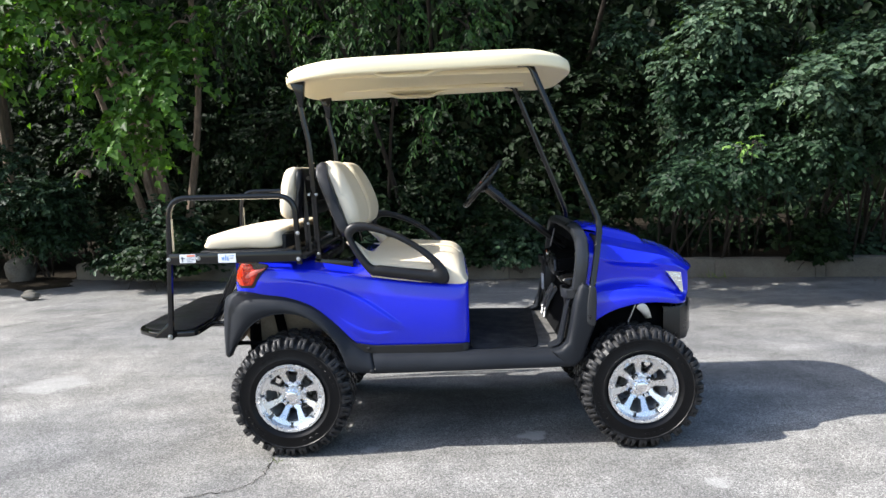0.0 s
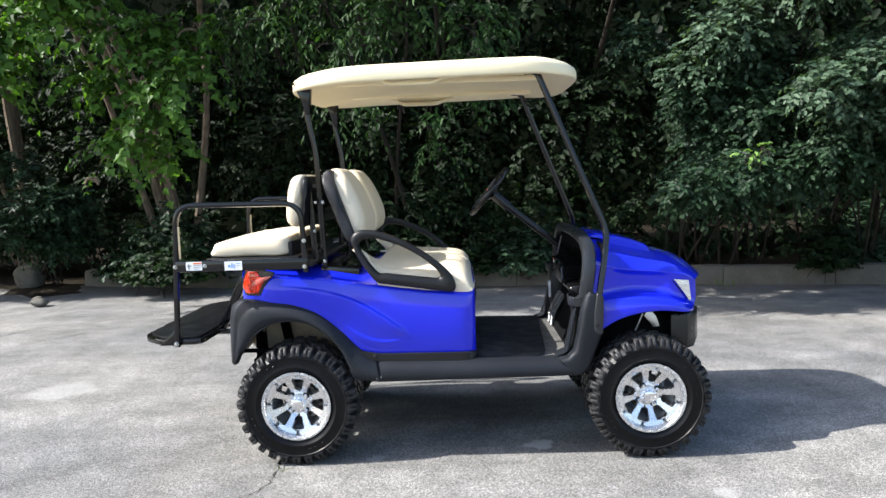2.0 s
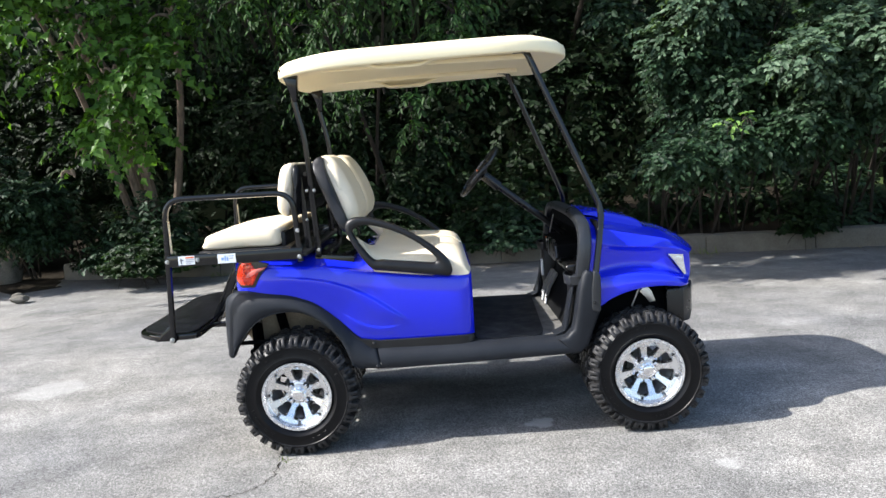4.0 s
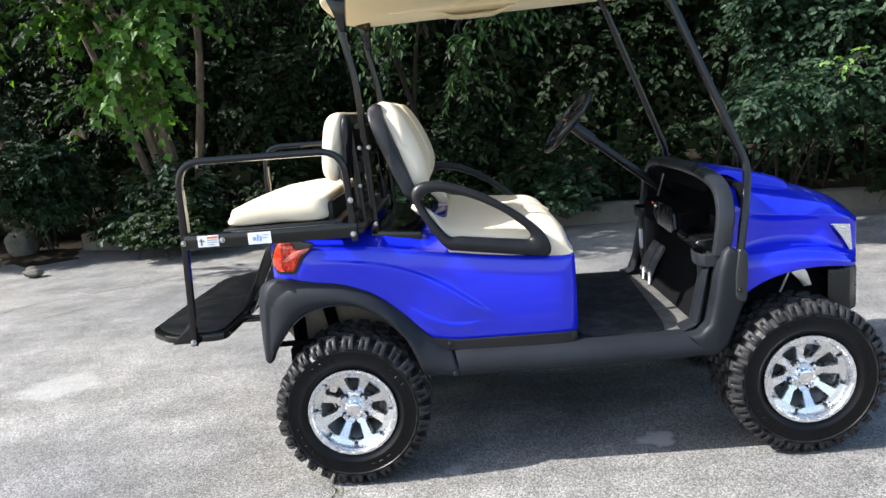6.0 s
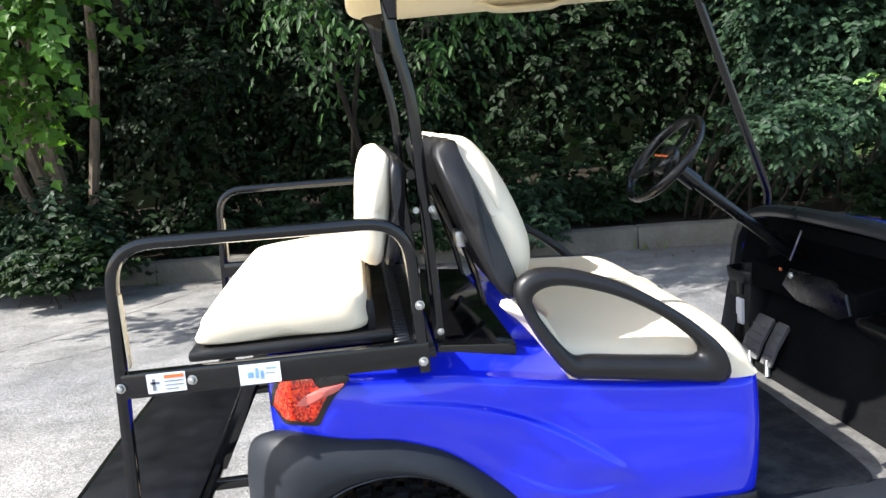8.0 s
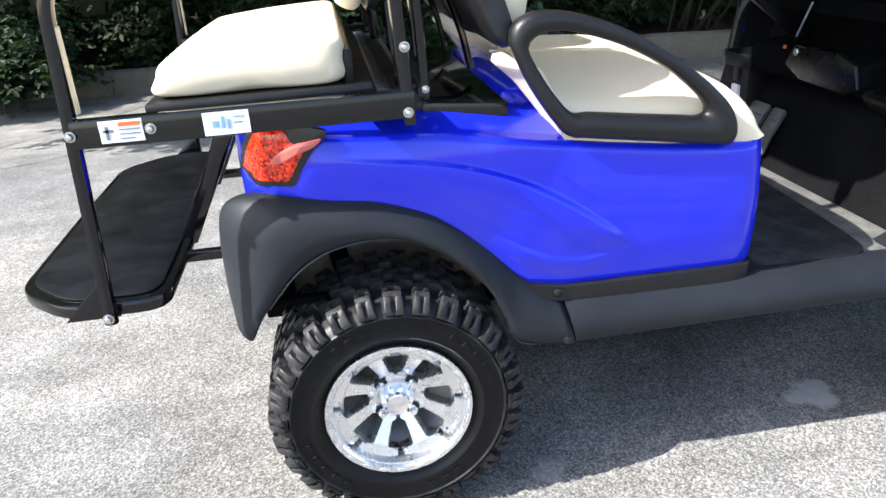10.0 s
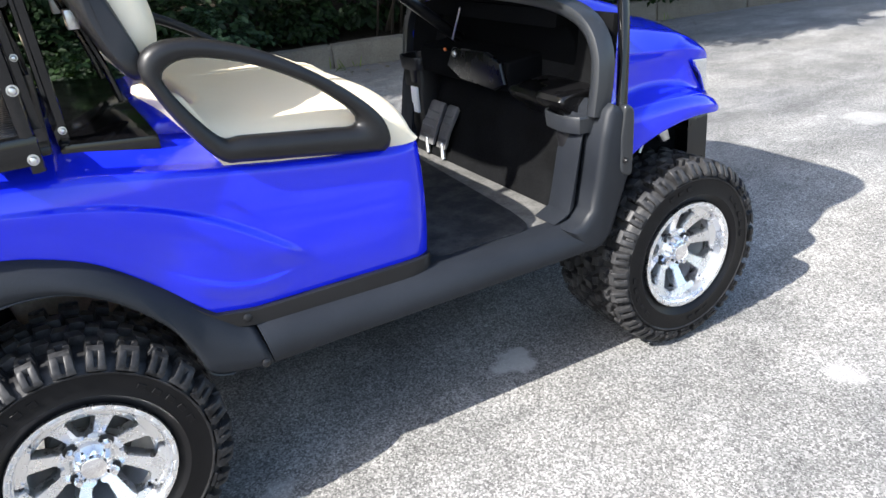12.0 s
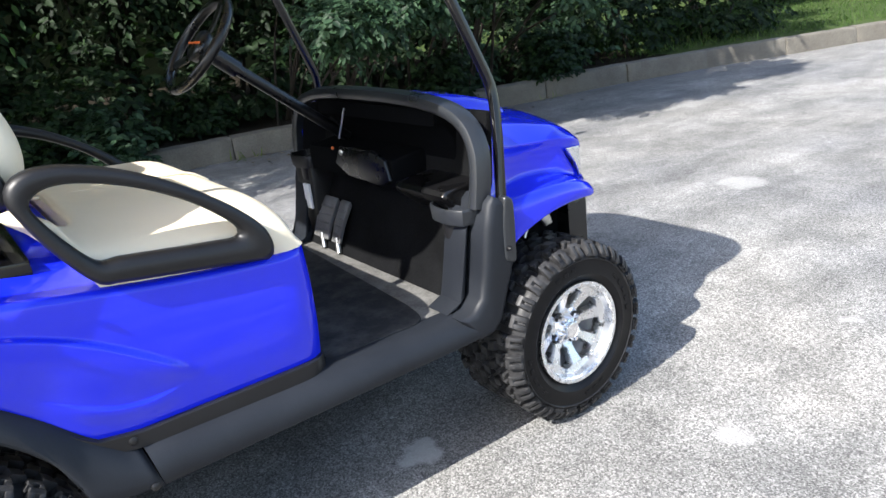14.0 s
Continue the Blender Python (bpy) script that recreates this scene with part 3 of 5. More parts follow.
# blue front cowl with bonnet, fenders and scoop
def front_cowl():
    bm = bmesh.new()
    lip = [(1.40, 0.565), (1.421, 0.575), (1.486, 0.638), (1.567, 0.668), (1.648, 0.686), (1.75, 0.688), (1.851, 0.672), (1.95, 0.66)]
    stations = [
        # x, fender y, ridge z, wall y, bonnet edge z, bonnet edge y, crown z, nose bulge
        (1.390, 0.545, 0.745, 0.532, 0.940, 0.536, 1.036, 0.004),
        (1.44, 0.560, 0.748, 0.510, 0.920, 0.512, 1.031, 0.008),
        (1.50, 0.570, 0.752, 0.472, 0.893, 0.484, 1.018, 0.008),
        (1.57, 0.573, 0.756, 0.448, 0.878, 0.463, 1.000, 0.004),
        (1.65, 0.570, 0.757, 0.436, 0.870, 0.450, 0.973, 0.02),
        (1.73, 0.560, 0.748, 0.434, 0.864, 0.448, 0.946, 0.05),
        (1.778, 0.552, 0.738, 0.436, 0.859, 0.450, 0.929, 0.075),
        (1.796, 0.548, 0.733, 0.443, 0.857, 0.451, 0.922, 0.085),
        (1.85, 0.530, 0.712, 0.434, 0.846, 0.446, 0.888, 0.108),
        (1.885, 0.495, 0.698, 0.416, 0.832, 0.428, 0.850, 0.122),
        (1.912, 0.44, 0.690, 0.385, 0.806, 0.396, 0.808, 0.134),
    ]
    rings = []
    for x, fy, rz, wy, ez, ey, cz, nose_out in stations:
        lz = along(lip, x)
        up = max(cz - ez, 0.02)
        half = [(fy - 0.03, lz - 0.004), (fy - 0.002, lz - 0.001), (fy + 0.001, lz + 0.004), (fy + 0.001, lz + 0.45 * (rz - lz)), (fy - 0.006, rz - 0.016), (fy - 0.016, rz - 0.005), (fy - 0.030, rz), (wy + 0.022, rz + 0.006), (wy + 0.006, rz + 0.012), (wy + 0.001, rz + 0.024),
                (wy - 0.002, 0.5 * (rz + ez)), (wy + 0.002, ez - 0.032), (wy + 0.008, ez - 0.016), (ey, ez - 0.006), (ey + 0.001, ez), (ey - 0.004, ez + 0.007), (ey - 0.040, ez + 0.44 * up), (ey - 0.050, ez + 0.53 * up), (ey - 0.066, ez + 0.59 * up), (0.24, ez + 0.90 * (cz - ez)), (0.12, cz - 0.002), (0.0, cz)]
        ring = [Vector((x, -y, z)) for y, z in half] + [Vector((x, y, z)) for y, z in reversed(half[:-1])]
        for q in ring:
            q.x += nose_out * max(0.0, 1 - (q.y / (0.44 if x > 1.54 else 0.55)) ** 2)
        rings.append(ring)
    rings.append([Vector((q.x + 0.008, q.y * 0.96, 0.74 + (q.z - 0.74) * 0.86)) for q in rings[-1]])
    vs = loft(bm, rings, False, False)
    bm.faces.new(vs[-1])
    ob = part("front_cowl", bm, BLUE, cart, "glossy blue bonnet with flared front fenders", 75)
    sub = ob.modifiers.new("smooth", "SUBSURF")
    sub.levels = sub.render_levels = 2
    solid = ob.modifiers.new("thickness", "SOLIDIFY")
    solid.thickness, solid.offset = 0.004, -1
    return ob


cowl = front_cowl()
bm = bmesh.new()
scoop = []
for x, w, z0, h in ((1.440, 0.275, 1.020, 0.002), (1.455, 0.275, 1.020, 0.014), (1.50, 0.275, 1.012, 0.024), (1.60, 0.27, 0.984, 0.032), (1.70, 0.262, 0.950, 0.038), (1.735, 0.258, 0.936, 0.038), (1.752, 0.254, 0.930, 0.026), (1.758, 0.25, 0.926, 0.0)):
    row = [(-w, -0.03 if x > 1.55 else 0.0), (-w + 0.008, 0.25 * h), (-w + 0.03, 0.85 * h), (-w + 0.06, h), (0, h * 1.15)]
    scoop.append([Vector((x, y, z0 + dz)) for y, dz in row] + [Vector((x, -y, z0 + dz)) for y, dz in reversed(row[:-1])])
loft(bm, scoop, False, True)
part("bonnet_scoop", bm, BLUE, cowl)

bm = bmesh.new()
slab(bm, [(1.80, -0.46), (1.880, -0.46), (1.925, -0.42), (1.985, -0.27), (2.02, 0.0), (1.985, 0.27), (1.925, 0.42), (1.880, 0.46), (1.80, 0.46)], 0.478, 0.660, "z", 0.02, 3)
part("front_bumper", bm, STEER, cart, "black plastic front bumper")
for s in (-1, 1):
    # bare metal damper fork in the wheel arch
    bm = bmesh.new()
    rod(bm, (1.635, 0.43 * s, 0.57), (1.672, 0.43 * s, 0.655), 0.0045, 8)
    slab(bm, [(1.676, 0.642), (1.690, 0.662), (1.716, 0.664), (1.735, 0.640), (1.752, 0.590), (1.722, 0.585), (1.708, 0.606)], 0.424 * s, 0.436 * s, bevel=0.003)
    part("damper_fork", bm, STEEL, cart, "bare metal damper fork")
bm = bmesh.new()
rbox(bm, (1.40, -0.42, 0.42), (1.82, 0.42, 0.66), 0.05, 2)
part("front_subframe", bm, DULL, cart)


def quad_plate(bm, corners, thick):
    a = [Vector(q) for q in corners]
    nrm = sum(((a[i] - a[0]).cross(a[i + 1] - a[0]) for i in range(1, len(a) - 1)), Vector()).normalized() * thick
    lo, hi = [bm.verts.new(q) for q in a], [bm.verts.new(q + nrm) for q in a]
    top = bm.faces.new(hi)
    bm.faces.new(lo[::-1])
    for i in range(len(a)):
        bm.faces.new((lo[i], lo[(i + 1) % len(a)], hi[(i + 1) % len(a)], hi[i]))
    bmesh.ops.recalc_face_normals(bm, faces=bm.faces)
    bmesh.ops.bevel(bm, geom=list(top.edges), offset=abs(thick) * 0.45, segments=2, affect="EDGES")
    return bm


for s in (-1, 1):
    pts = [(1.795, 0.438, 0.832), (1.893, 0.412, 0.820), (1.914, 0.388, 0.700), (1.898, 0.408, 0.697), (1.850, 0.432, 0.765)]
    case = part("headlight", quad_plate(bmesh.new(), mirror([(x, y + 0.006, z) for x, y, z in pts], s), -0.012 * s), BLACK, cart, "angular headlight with clear lens and chrome reflector")
    mid = sum((Vector(q) for q in pts), Vector()) / 5
    small = [Vector(q).lerp(mid, 0.17) + Vector((0.003, 0.014, 0)) for q in pts]
    part("reflector", quad_plate(bmesh.new(), mirror(small, s), 0.007 * s), LAMP, case)

# tail lights
def rear_plan(x):
    """The body's y at its rounded rear corner."""
    u = min(1.0, max(0.0, (-0.06 - x) / 0.215))
    return 0.562 - 0.14 * (1 - math.sqrt(max(0.0, 1 - u * u)))


def curved_patch(outline, out, dome, s, depth=0.012):
    """A plate of a flat outline in x, z wrapped round the body's rear corner, domed in the middle, with a wall at its rim."""
    ring = fillet([(x, 0, z) for x, z in outline + outline[:1]], 0.010, 4)[:-1]
    n = len(ring)
    c = sum(ring, Vector()) / n
    bm = bmesh.new()
    rings = []
    for f in (1.0, 1.0, 0.985, 0.95, 0.88, 0.75, 0.55, 0.30, 0.08):
        row = []
        for q in ring:
            w = c.lerp(q, f)
            rise = -depth if not rings else out + dome * (1 - f ** 4)
            row.append(Vector((w.x, (rear_plan(w.x) + rise) * s, w.z)))
        rings.append(row)
    loft(bm, rings)
    return bm


for s in (-1, 1):
    housing = [(-0.270, 0.838), (-0.258, 0.884), (-0.230, 0.933), (-0.160, 0.936), (-0.080, 0.918), (-0.094, 0.900), (-0.118, 0.878), (-0.142, 0.843), (-0.158, 0.810), (-0.236, 0.806)]
    case = part("tail_light", curved_patch(housing, 0.0055, 0.002, s), STEER, cart, "red faceted tail light in a black housing", 60)
    lens = [(-0.260, 0.844), (-0.249, 0.880), (-0.222, 0.924), (-0.166, 0.926), (-0.154, 0.898), (-0.130, 0.886), (-0.152, 0.850), (-0.168, 0.820), (-0.234, 0.818)]
    part("lens", curved_patch(lens, 0.0085, 0.006, s), RED, case, "red faceted lens")
    wedge = [(-0.206, 0.856), (-0.184, 0.880), (-0.152, 0.896), (-0.092, 0.906), (-0.112, 0.890), (-0.146, 0.876), (-0.180, 0.858)]
    part("reflector", curved_patch(wedge, 0.0145, 0.002, s), WEDGE, case, "smooth pale red reflector wedge")

# bag well behind the front seats
bm = bmesh.new()
slab(bm, [(0.118, 0.88), (0.118, 0.931), (0.302, 0.914), (0.302, 0.88)], -0.455, 0.455, bevel=0.004)
part("bag_well", bm, COATED, cart, "glossy black bag well tray")
bm = bmesh.new()
slab(bm, [(0.290, 0.865), (0.300, 0.905), (0.322, 0.920), (0.345, 0.925), (0.386, 0.925), (0.386, 0.865)], -0.35, 0.35, bevel=0.012, segs=3)
part("seat_riser", bm, BLUE, cart, "glossy blue body rise behind the bench")


def wheel_mesh():
    """One wheel with its outer face towards minus y, centred on its hub."""
    bm = bmesh.new()
    # rim barrel and lip
    lathe(bm, [(0.140, 0.030), (0.150, 0.030), (0.150, 0.02), (0.163, -0.008), (0.1655, -0.016), (0.164, -0.021), (0.152, -0.021), (0.1495, -0.018), (0.1485, -0.012), (0.1465, -0.011), (0.1455, -0.006), (0.143, 0.012), (0.140, 0.024)], 64, True)
    # eight chamfered spokes with rounded windows between them
    for k in range(8):
        a = 2 * math.pi * (k + 0.5) / 8
        m = Matrix.Rotation(a, 4, "Y")
        rows = []
        for r, w, y in ((0.026, 0.010, 0.047), (0.045, 0.0185, 0.046), (0.054, 0.0222, 0.045), (0.059, 0.0235, 0.0428), (0.062, 0.0220, 0.0412), (0.0655, 0.0170, 0.0395), (0.070, 0.0158, 0.038), (0.090, 0.0178, 0.030), (0.112, 0.0202, 0.0205), (0.1175, 0.0212, 0.018), (0.1205, 0.0245, 0.0168), (0.1220, 0.0330, 0.0162), (0.1228, 0.0480, 0.016), (0.1440, 0.0540, 0.009)):
            rows.append([m @ Vector((x, yy, r)) for x, yy in ((-w, y + 0.030), (-w, y + 0.010), (-w + 0.0045, y), (w - 0.0045, y), (w, y + 0.010), (w, y + 0.030))])
        loft(bm, rows)
    lathe(bm, [(0.1225, 0.0145), (0.1225, 0.034), (0.147, 0.034), (0.147, 0.0065), (0.145, 0.0062)], 64, True)
    lathe(bm, [(0.002, 0.075), (0.054, 0.075), (0.058, 0.055), (0.055, 0.046), (0.045, 0.044), (0.040, 0.038), (0.001, 0.038)], 40)
    # rivets inside the lip
    for k in range(16):
        a = 2 * math.pi * (k + 0.5) / 16 + (0.09 if k % 2 else -0.09)
        c = Vector((0.130 * math.cos(a), 0.0118, 0.130 * math.sin(a)))
        bmesh.ops.create_uvsphere(bm, u_segments=8, v_segments=5, radius=0.0028, matrix=Matrix.Translation(c))
    return bm


def tyre_mesh():
    bm = bmesh.new()
    prof = [(0.150, 0.205), (0.165, 0.232), (0.195, 0.250), (0.235, 0.256), (0.255, 0.246), (0.265, 0.225), (0.268, 0.18), (0.270, 0.115), (0.268, 0.05), (0.265, 0.005), (0.255, -0.016), (0.243, -0.0235), (0.2405, -0.0275), (0.2375, -0.0275), (0.235, -0.0245), (0.205, -0.024), (0.19, -0.0275), (0.185, -0.024), (0.175, -0.016), (0.163, -0.010), (0.150, 0.0)]
    lathe(bm, prof, 72, True)
    # raised unreadable marks on the sidewall
    for k in range(40):
        a = 2 * math.pi * k / 40
        if k % 20 in (2, 3, 4, 5, 6, 12, 13, 14):
            c = Vector((0.215 * math.cos(a), -0.0255, 0.215 * math.sin(a)))
            rbox(bm, (-0.009, -0.0012, -0.006), (0.009, 0.0012, 0.006), 0.0006, 1, Matrix.Translation(c) @ Matrix.Rotation(-a - math.pi / 2, 4, "Y"))
    return bm


def tread_mesh():
    """The tread's raised blocks: pronged shoulder lugs folded over the edge, and staggered rows of blocks between them."""
    bm = bmesh.new()
    n = 28
    for k in range(n):
        for side in (0, 1):
            a = 2 * math.pi * (k + 0.5 * side) / n
            flip = Matrix.Translation((0, 0.23, 0)) @ Matrix.Diagonal((1, -1, 1, 1)) if side else Matrix.Identity(4)
            long = k % 2 == 0

            def lug(rows, turn=0.0):
                """Rows of (y, half of them left x, right x, foot radius, top radius)."""
                m = Matrix.Rotation(a + turn, 4, "Y") @ flip
                c = 0.0018
                loft(bm, [[m @ Vector(q) for q in ((x0 - c, y, z0), (x0, y, z1 - c), (x0 + c, y, z1), (x1 - c, y, z1), (x1, y, z1 - c), (x1 + c, y, z0))] for y, x0, x1, z0, z1 in rows])

            w = 0.0195 if long else 0.0165
            # low pad with a pointed foot on the sidewall
            lug([(-0.0275, -0.004, 0.004, 0.2405, 0.2440), (-0.0275, -w, w, 0.2440, 0.252), (-0.018, -w, w, 0.252, 0.264), (0.0, -w, w, 0.258, 0.2735), (0.050, -w, w, 0.260, 0.2745)])
            # two prongs on the outer slope, joined by a bar at the tread's edge
            low = 0.2515 if long else 0.2550
            for x0, x1 in ((-w, -w * 0.26), (w * 0.26, w)):
                lug([(-0.0335, x0, x1, low - 0.004, low), (-0.0325, x0, x1, low, 0.2600), (-0.018, x0, x1, 0.262, 0.2775), (-0.009, x0, x1, 0.262, 0.2840)])
            lug([(-0.0120, -w, w, 0.262, 0.2825), (-0.005, -w, w, 0.262, 0.2868), (0.001, -w, w, 0.262, 0.2872)])
            # block behind a dark gap, notched on its outer edge
            y0 = 0.017 if long else 0.013
            for x0, x1 in ((-w, -w * 0.40), (w * 0.40, w)):
                lug([(y0, x0, x1, 0.264, 0.2872), (y0 + 0.011, x0, x1, 0.264, 0.2872)])
            lug([(y0 + 0.010, -w, w, 0.264, 0.2870), (y0 + 0.026, -w * 0.9, w * 0.9, 0.264, 0.2870)])
            # two rows of centre blocks, set between the lugs
            for y1, y2, turn, sk in ((0.051, 0.079, math.pi / n, 0.004), (0.085, 0.112, 0.2 * math.pi / n, -0.003)):
                lug([(y1, -0.0145 + sk, 0.0145 + sk, 0.264, 0.2872), (y2, -0.0145 - sk, 0.0145 - sk, 0.264, 0.2872)], turn)
    return bm


wheel = part("wheel", wheel_mesh(), ALLOY, cart, "polished alloy wheel with eight spokes and knobbly tyre", 35)
part("tyre", tyre_mesh(), RUBBER, wheel, "black knobbly off-road tyre", 35)
tagged(part("tread", tread_mesh(), RUBBER, wheel, "", 35), "dusty black rubber tread blocks with deep grooves", kind="stuff")
cap = bmesh.new()
loft(cap, [[Vector(((r + e * (k % 4 < 2)) * math.cos(2 * math.pi * k / 40), y, (r + e * (k % 4 < 2)) * math.sin(2 * math.pi * k / 40))) for k in range(40)] for r, e, y in ((0.028, 0.008, 0.044), (0.028, 0.008, 0.020), (0.0275, 0.0, 0.017), (0.027, 0.0, 0.012), (0.025, 0.0, 0.008), (0.020, 0.0, 0.006), (0.002, 0.0, 0.005))])
for k in range(24):
    a = 2 * math.pi * k / 24
    c = Vector((0.1580 * math.cos(a), -0.0205, 0.1580 * math.sin(a)))
    part("lip_slot", rbox(bmesh.new(), (-0.0125, -0.0014, -0.0032), (0.0125, 0.0014, 0.0032), 0.001, 1, Matrix.Translation(c) @ Matrix.Rotation(-a - math.pi / 2, 4, "Y")), BARREL, wheel)
part("centre_cap", cap, CHROME, wheel, "chrome centre cap with fluted base")
part("rim_barrel", lathe(bmesh.new(), [(0.141, 0.026), (0.150, 0.026), (0.150, 0.20), (0.122, 0.20), (0.126, 0.10), (0.134, 0.05)], 48, True), BARREL, wheel, "dull silver rim barrel")
part("brake_drum", lathe(bmesh.new(), [(0.001, 0.095), (0.080, 0.095), (0.086, 0.102), (0.086, 0.16), (0.001, 0.16)], 32), DIRTY, wheel)
for k in range(4):
    a = math.pi / 4 + k * math.pi / 2
    bm = lathe(bmesh.new(), [(0.010, 0.045), (0.010, 0.026), (0.007, 0.020), (0.001, 0.019)], 6)
    for v in bm.verts:
        v.co += Vector((0.050 * math.cos(a), 0.0, 0.050 * math.sin(a)))
    part("lug_nut", bm, CHROME, wheel)
    bm = lathe(bmesh.new(), [(0.001, 0.046), (0.0155, 0.046), (0.0155, 0.0415), (0.012, 0.0410), (0.001, 0.0425)], 16)
    for v in bm.verts:
        v.co += Vector((0.050 * math.cos(a), 0.0, 0.050 * math.sin(a)))
    part("nut_seat", bm, BLACK, wheel)
bm = rod(bmesh.new(), (0.104, 0.05, -0.080), (0.110, 0.012, -0.084), 0.0035, 8)
part("valve", bm, BLACK, wheel)
wheel.matrix_basis = pose(0, -0.595, 0.287, 0, 2, 0)
for m in (pose(1.664, -0.595, 0.287, 0, 14, 0), pose(0, 0.595, 0.287, 0, 40, 180), pose(1.664, 0.595, 0.287, 0, 15, 180)):
    copy_thing(wheel, m)

# ---- roof and its supports ----


def roof_shell():
    bm = bmesh.new()
    a, b, cx = 0.705, 0.565, 0.690
    rings = []
    for inset, z in ((0.40, 1.822), (0.13, 1.818), (0.11, 1.806), (0.035, 1.800), (0.012, 1.796), (0.002, 1.799), (0.0, 1.806), (0.0, 1.842), (0.006, 1.858), (0.026, 1.873), (0.08, 1.882), (0.18, 1.890), (0.30, 1.898), (0.42, 1.901)):
        row = []
        for k in range(96):
            t = 2 * math.pi * k / 96
            c, s = math.cos(t), math.sin(t)
            x = math.copysign(abs(c) ** 0.42, c) * (a - inset)
            y = math.copysign(abs(s) ** 0.42, s) * (b - inset)
            drop = -0.020 * step(0.35, 0.70, -x) - 0.030 * step(0.45, 0.72, x)
            rise = 0.014 * (x / a)
            row.append(Vector((cx + x, y, z + drop * (1 if z > 1.83 else 0.6) + rise)))
        rings.append(row)
    loft(bm, rings)
    return part("roof", bm, ROOF, cart, "cream moulded plastic roof canopy", 60)


roof = roof_shell()
for s in (-1, 1):
    bm = bmesh.new()
    prof = [(0.40, 1.806), (0.44, 1.800), (0.475, 1.784), (0.52, 1.779), (0.66, 1.780), (0.70, 1.788), (0.74, 1.802), (0.78, 1.809)]
    tube(bm, flow([(x, 0.475 * s, z + 0.004) for x, z in prof], 24), 0.010, 0.035, 10, 3)
    part("roof_handhold", bm, ROOF, roof)
    bm = bmesh.new()
    rbox(bm, (0.20, 0.30 * s - 0.012, 1.800), (1.22, 0.30 * s + 0.012, 1.826), 0.008)
    part("roof_rib", bm, ROOF, roof)
    # front strut
    bm = bmesh.new()
    line = fillet([(1.120, 0.44 * s, 1.826), (1.176, 0.46 * s, 1.824), (1.487, 0.515 * s, 1.062), (1.470, 0.540 * s, 0.95), (1.432, 0.574 * s, 0.740)], 0.05)
    tube(bm, line, 0.0150, 0.0130, 12, 2.6)
    part("front_roof_strut", bm, COATED, cart, "black steel front roof strut")
    # rear post with its flared head
    bm = bmesh.new()
    tube(bm, flow([(0.070, 0.40 * s, 1.80), (0.074, 0.40 * s, 1.68), (0.086, 0.40 * s, 1.60), (0.106, 0.40 * s, 1.50), (0.114, 0.40 * s, 1.40), (0.122, 0.40 * s, 1.15), (0.130, 0.40 * s, 0.90)], 30), 0.0140, 0.0150, 12, 4)
    post = part("rear_roof_post", bm, COATED, cart, "black steel rear roof post")
    bm = bmesh.new()
    slab(bm, [(0.015, 1.812), (0.105, 1.812), (0.097, 1.74), (0.092, 1.66), (0.072, 1.66), (0.052, 1.73)], 0.375 * s, 0.425 * s, bevel=0.008)
    part("post_head", bm, COATED, post)

# ---- front seat ----
def taper(bm, mid):
    """Draws the upper corners of a seat back in."""
    for v in bm.verts:
        u = min(1.0, max(0.0, (v.co.z - 1.17) / 0.235))
        v.co.y = mid + (v.co.y - mid) * max(0.72, (1 - u ** 3) ** (1 / 3))


for s in (-1, 1):
    bm = bmesh.new()
    pillow(bm, [(0.182, 1.398), (0.238, 1.385), (0.298, 1.290), (0.343, 1.165), (0.338, 1.085), (0.300, 1.052), (0.268, 1.085), (0.225, 1.20), (0.165, 1.340)], 0.010 if s > 0 else -0.514, 0.514 if s > 0 else -0.010, 0.065, 44)
    taper(bm, 0.2675 * s)
    back = part("seat_back", bm, VINYL, cart, "beige vinyl front seat back with black shell", 80)
    bm = bmesh.new()
    lo, hi = (0.006, 0.544) if s > 0 else (-0.544, -0.006)
    pillow(bm, [(0.146, 1.350), (0.158, 1.388), (0.192, 1.394), (0.205, 1.352), (0.259, 1.203), (0.298, 1.088), (0.304, 1.046), (0.280, 1.036), (0.252, 1.070), (0.202, 1.190)], lo, hi, 0.03, 48)
    taper(bm, 0.2675 * s)
    part("back_shell", bm, BLACK, back, "black plastic seat shell")
    bm = bmesh.new()
    for y in (0.20 * s,):
        tube(bm, [(0.170, y, 1.28), (0.215, y, 1.16), (0.255, y, 1.03), (0.272, y, 0.95)], 0.008, 0.014, 8, 4)
    part("back_bracket", bm, COATED, back)
    bm = bmesh.new()
    rbox(bm, (0.198, 0.27 * s - 0.03, 1.125), (0.222, 0.27 * s + 0.03, 1.165), 0.003, 2)
    part("label_plate", bm, STEEL, back, "small grey metal plate")
bm = bmesh.new()
ring = flow([(x, 0, z) for x, z in ((0.240, 1.006), (0.262, 1.024), (0.312, 0.998), (0.372, 0.968), (0.46, 0.950), (0.56, 0.941), (0.70, 0.932), (0.780, 0.922), (0.828, 0.892), (0.846, 0.845), (0.842, 0.800), (0.60, 0.800), (0.46, 0.806), (0.424, 0.822), (0.372, 0.876), (0.300, 0.950))], 80, True)
rings = []
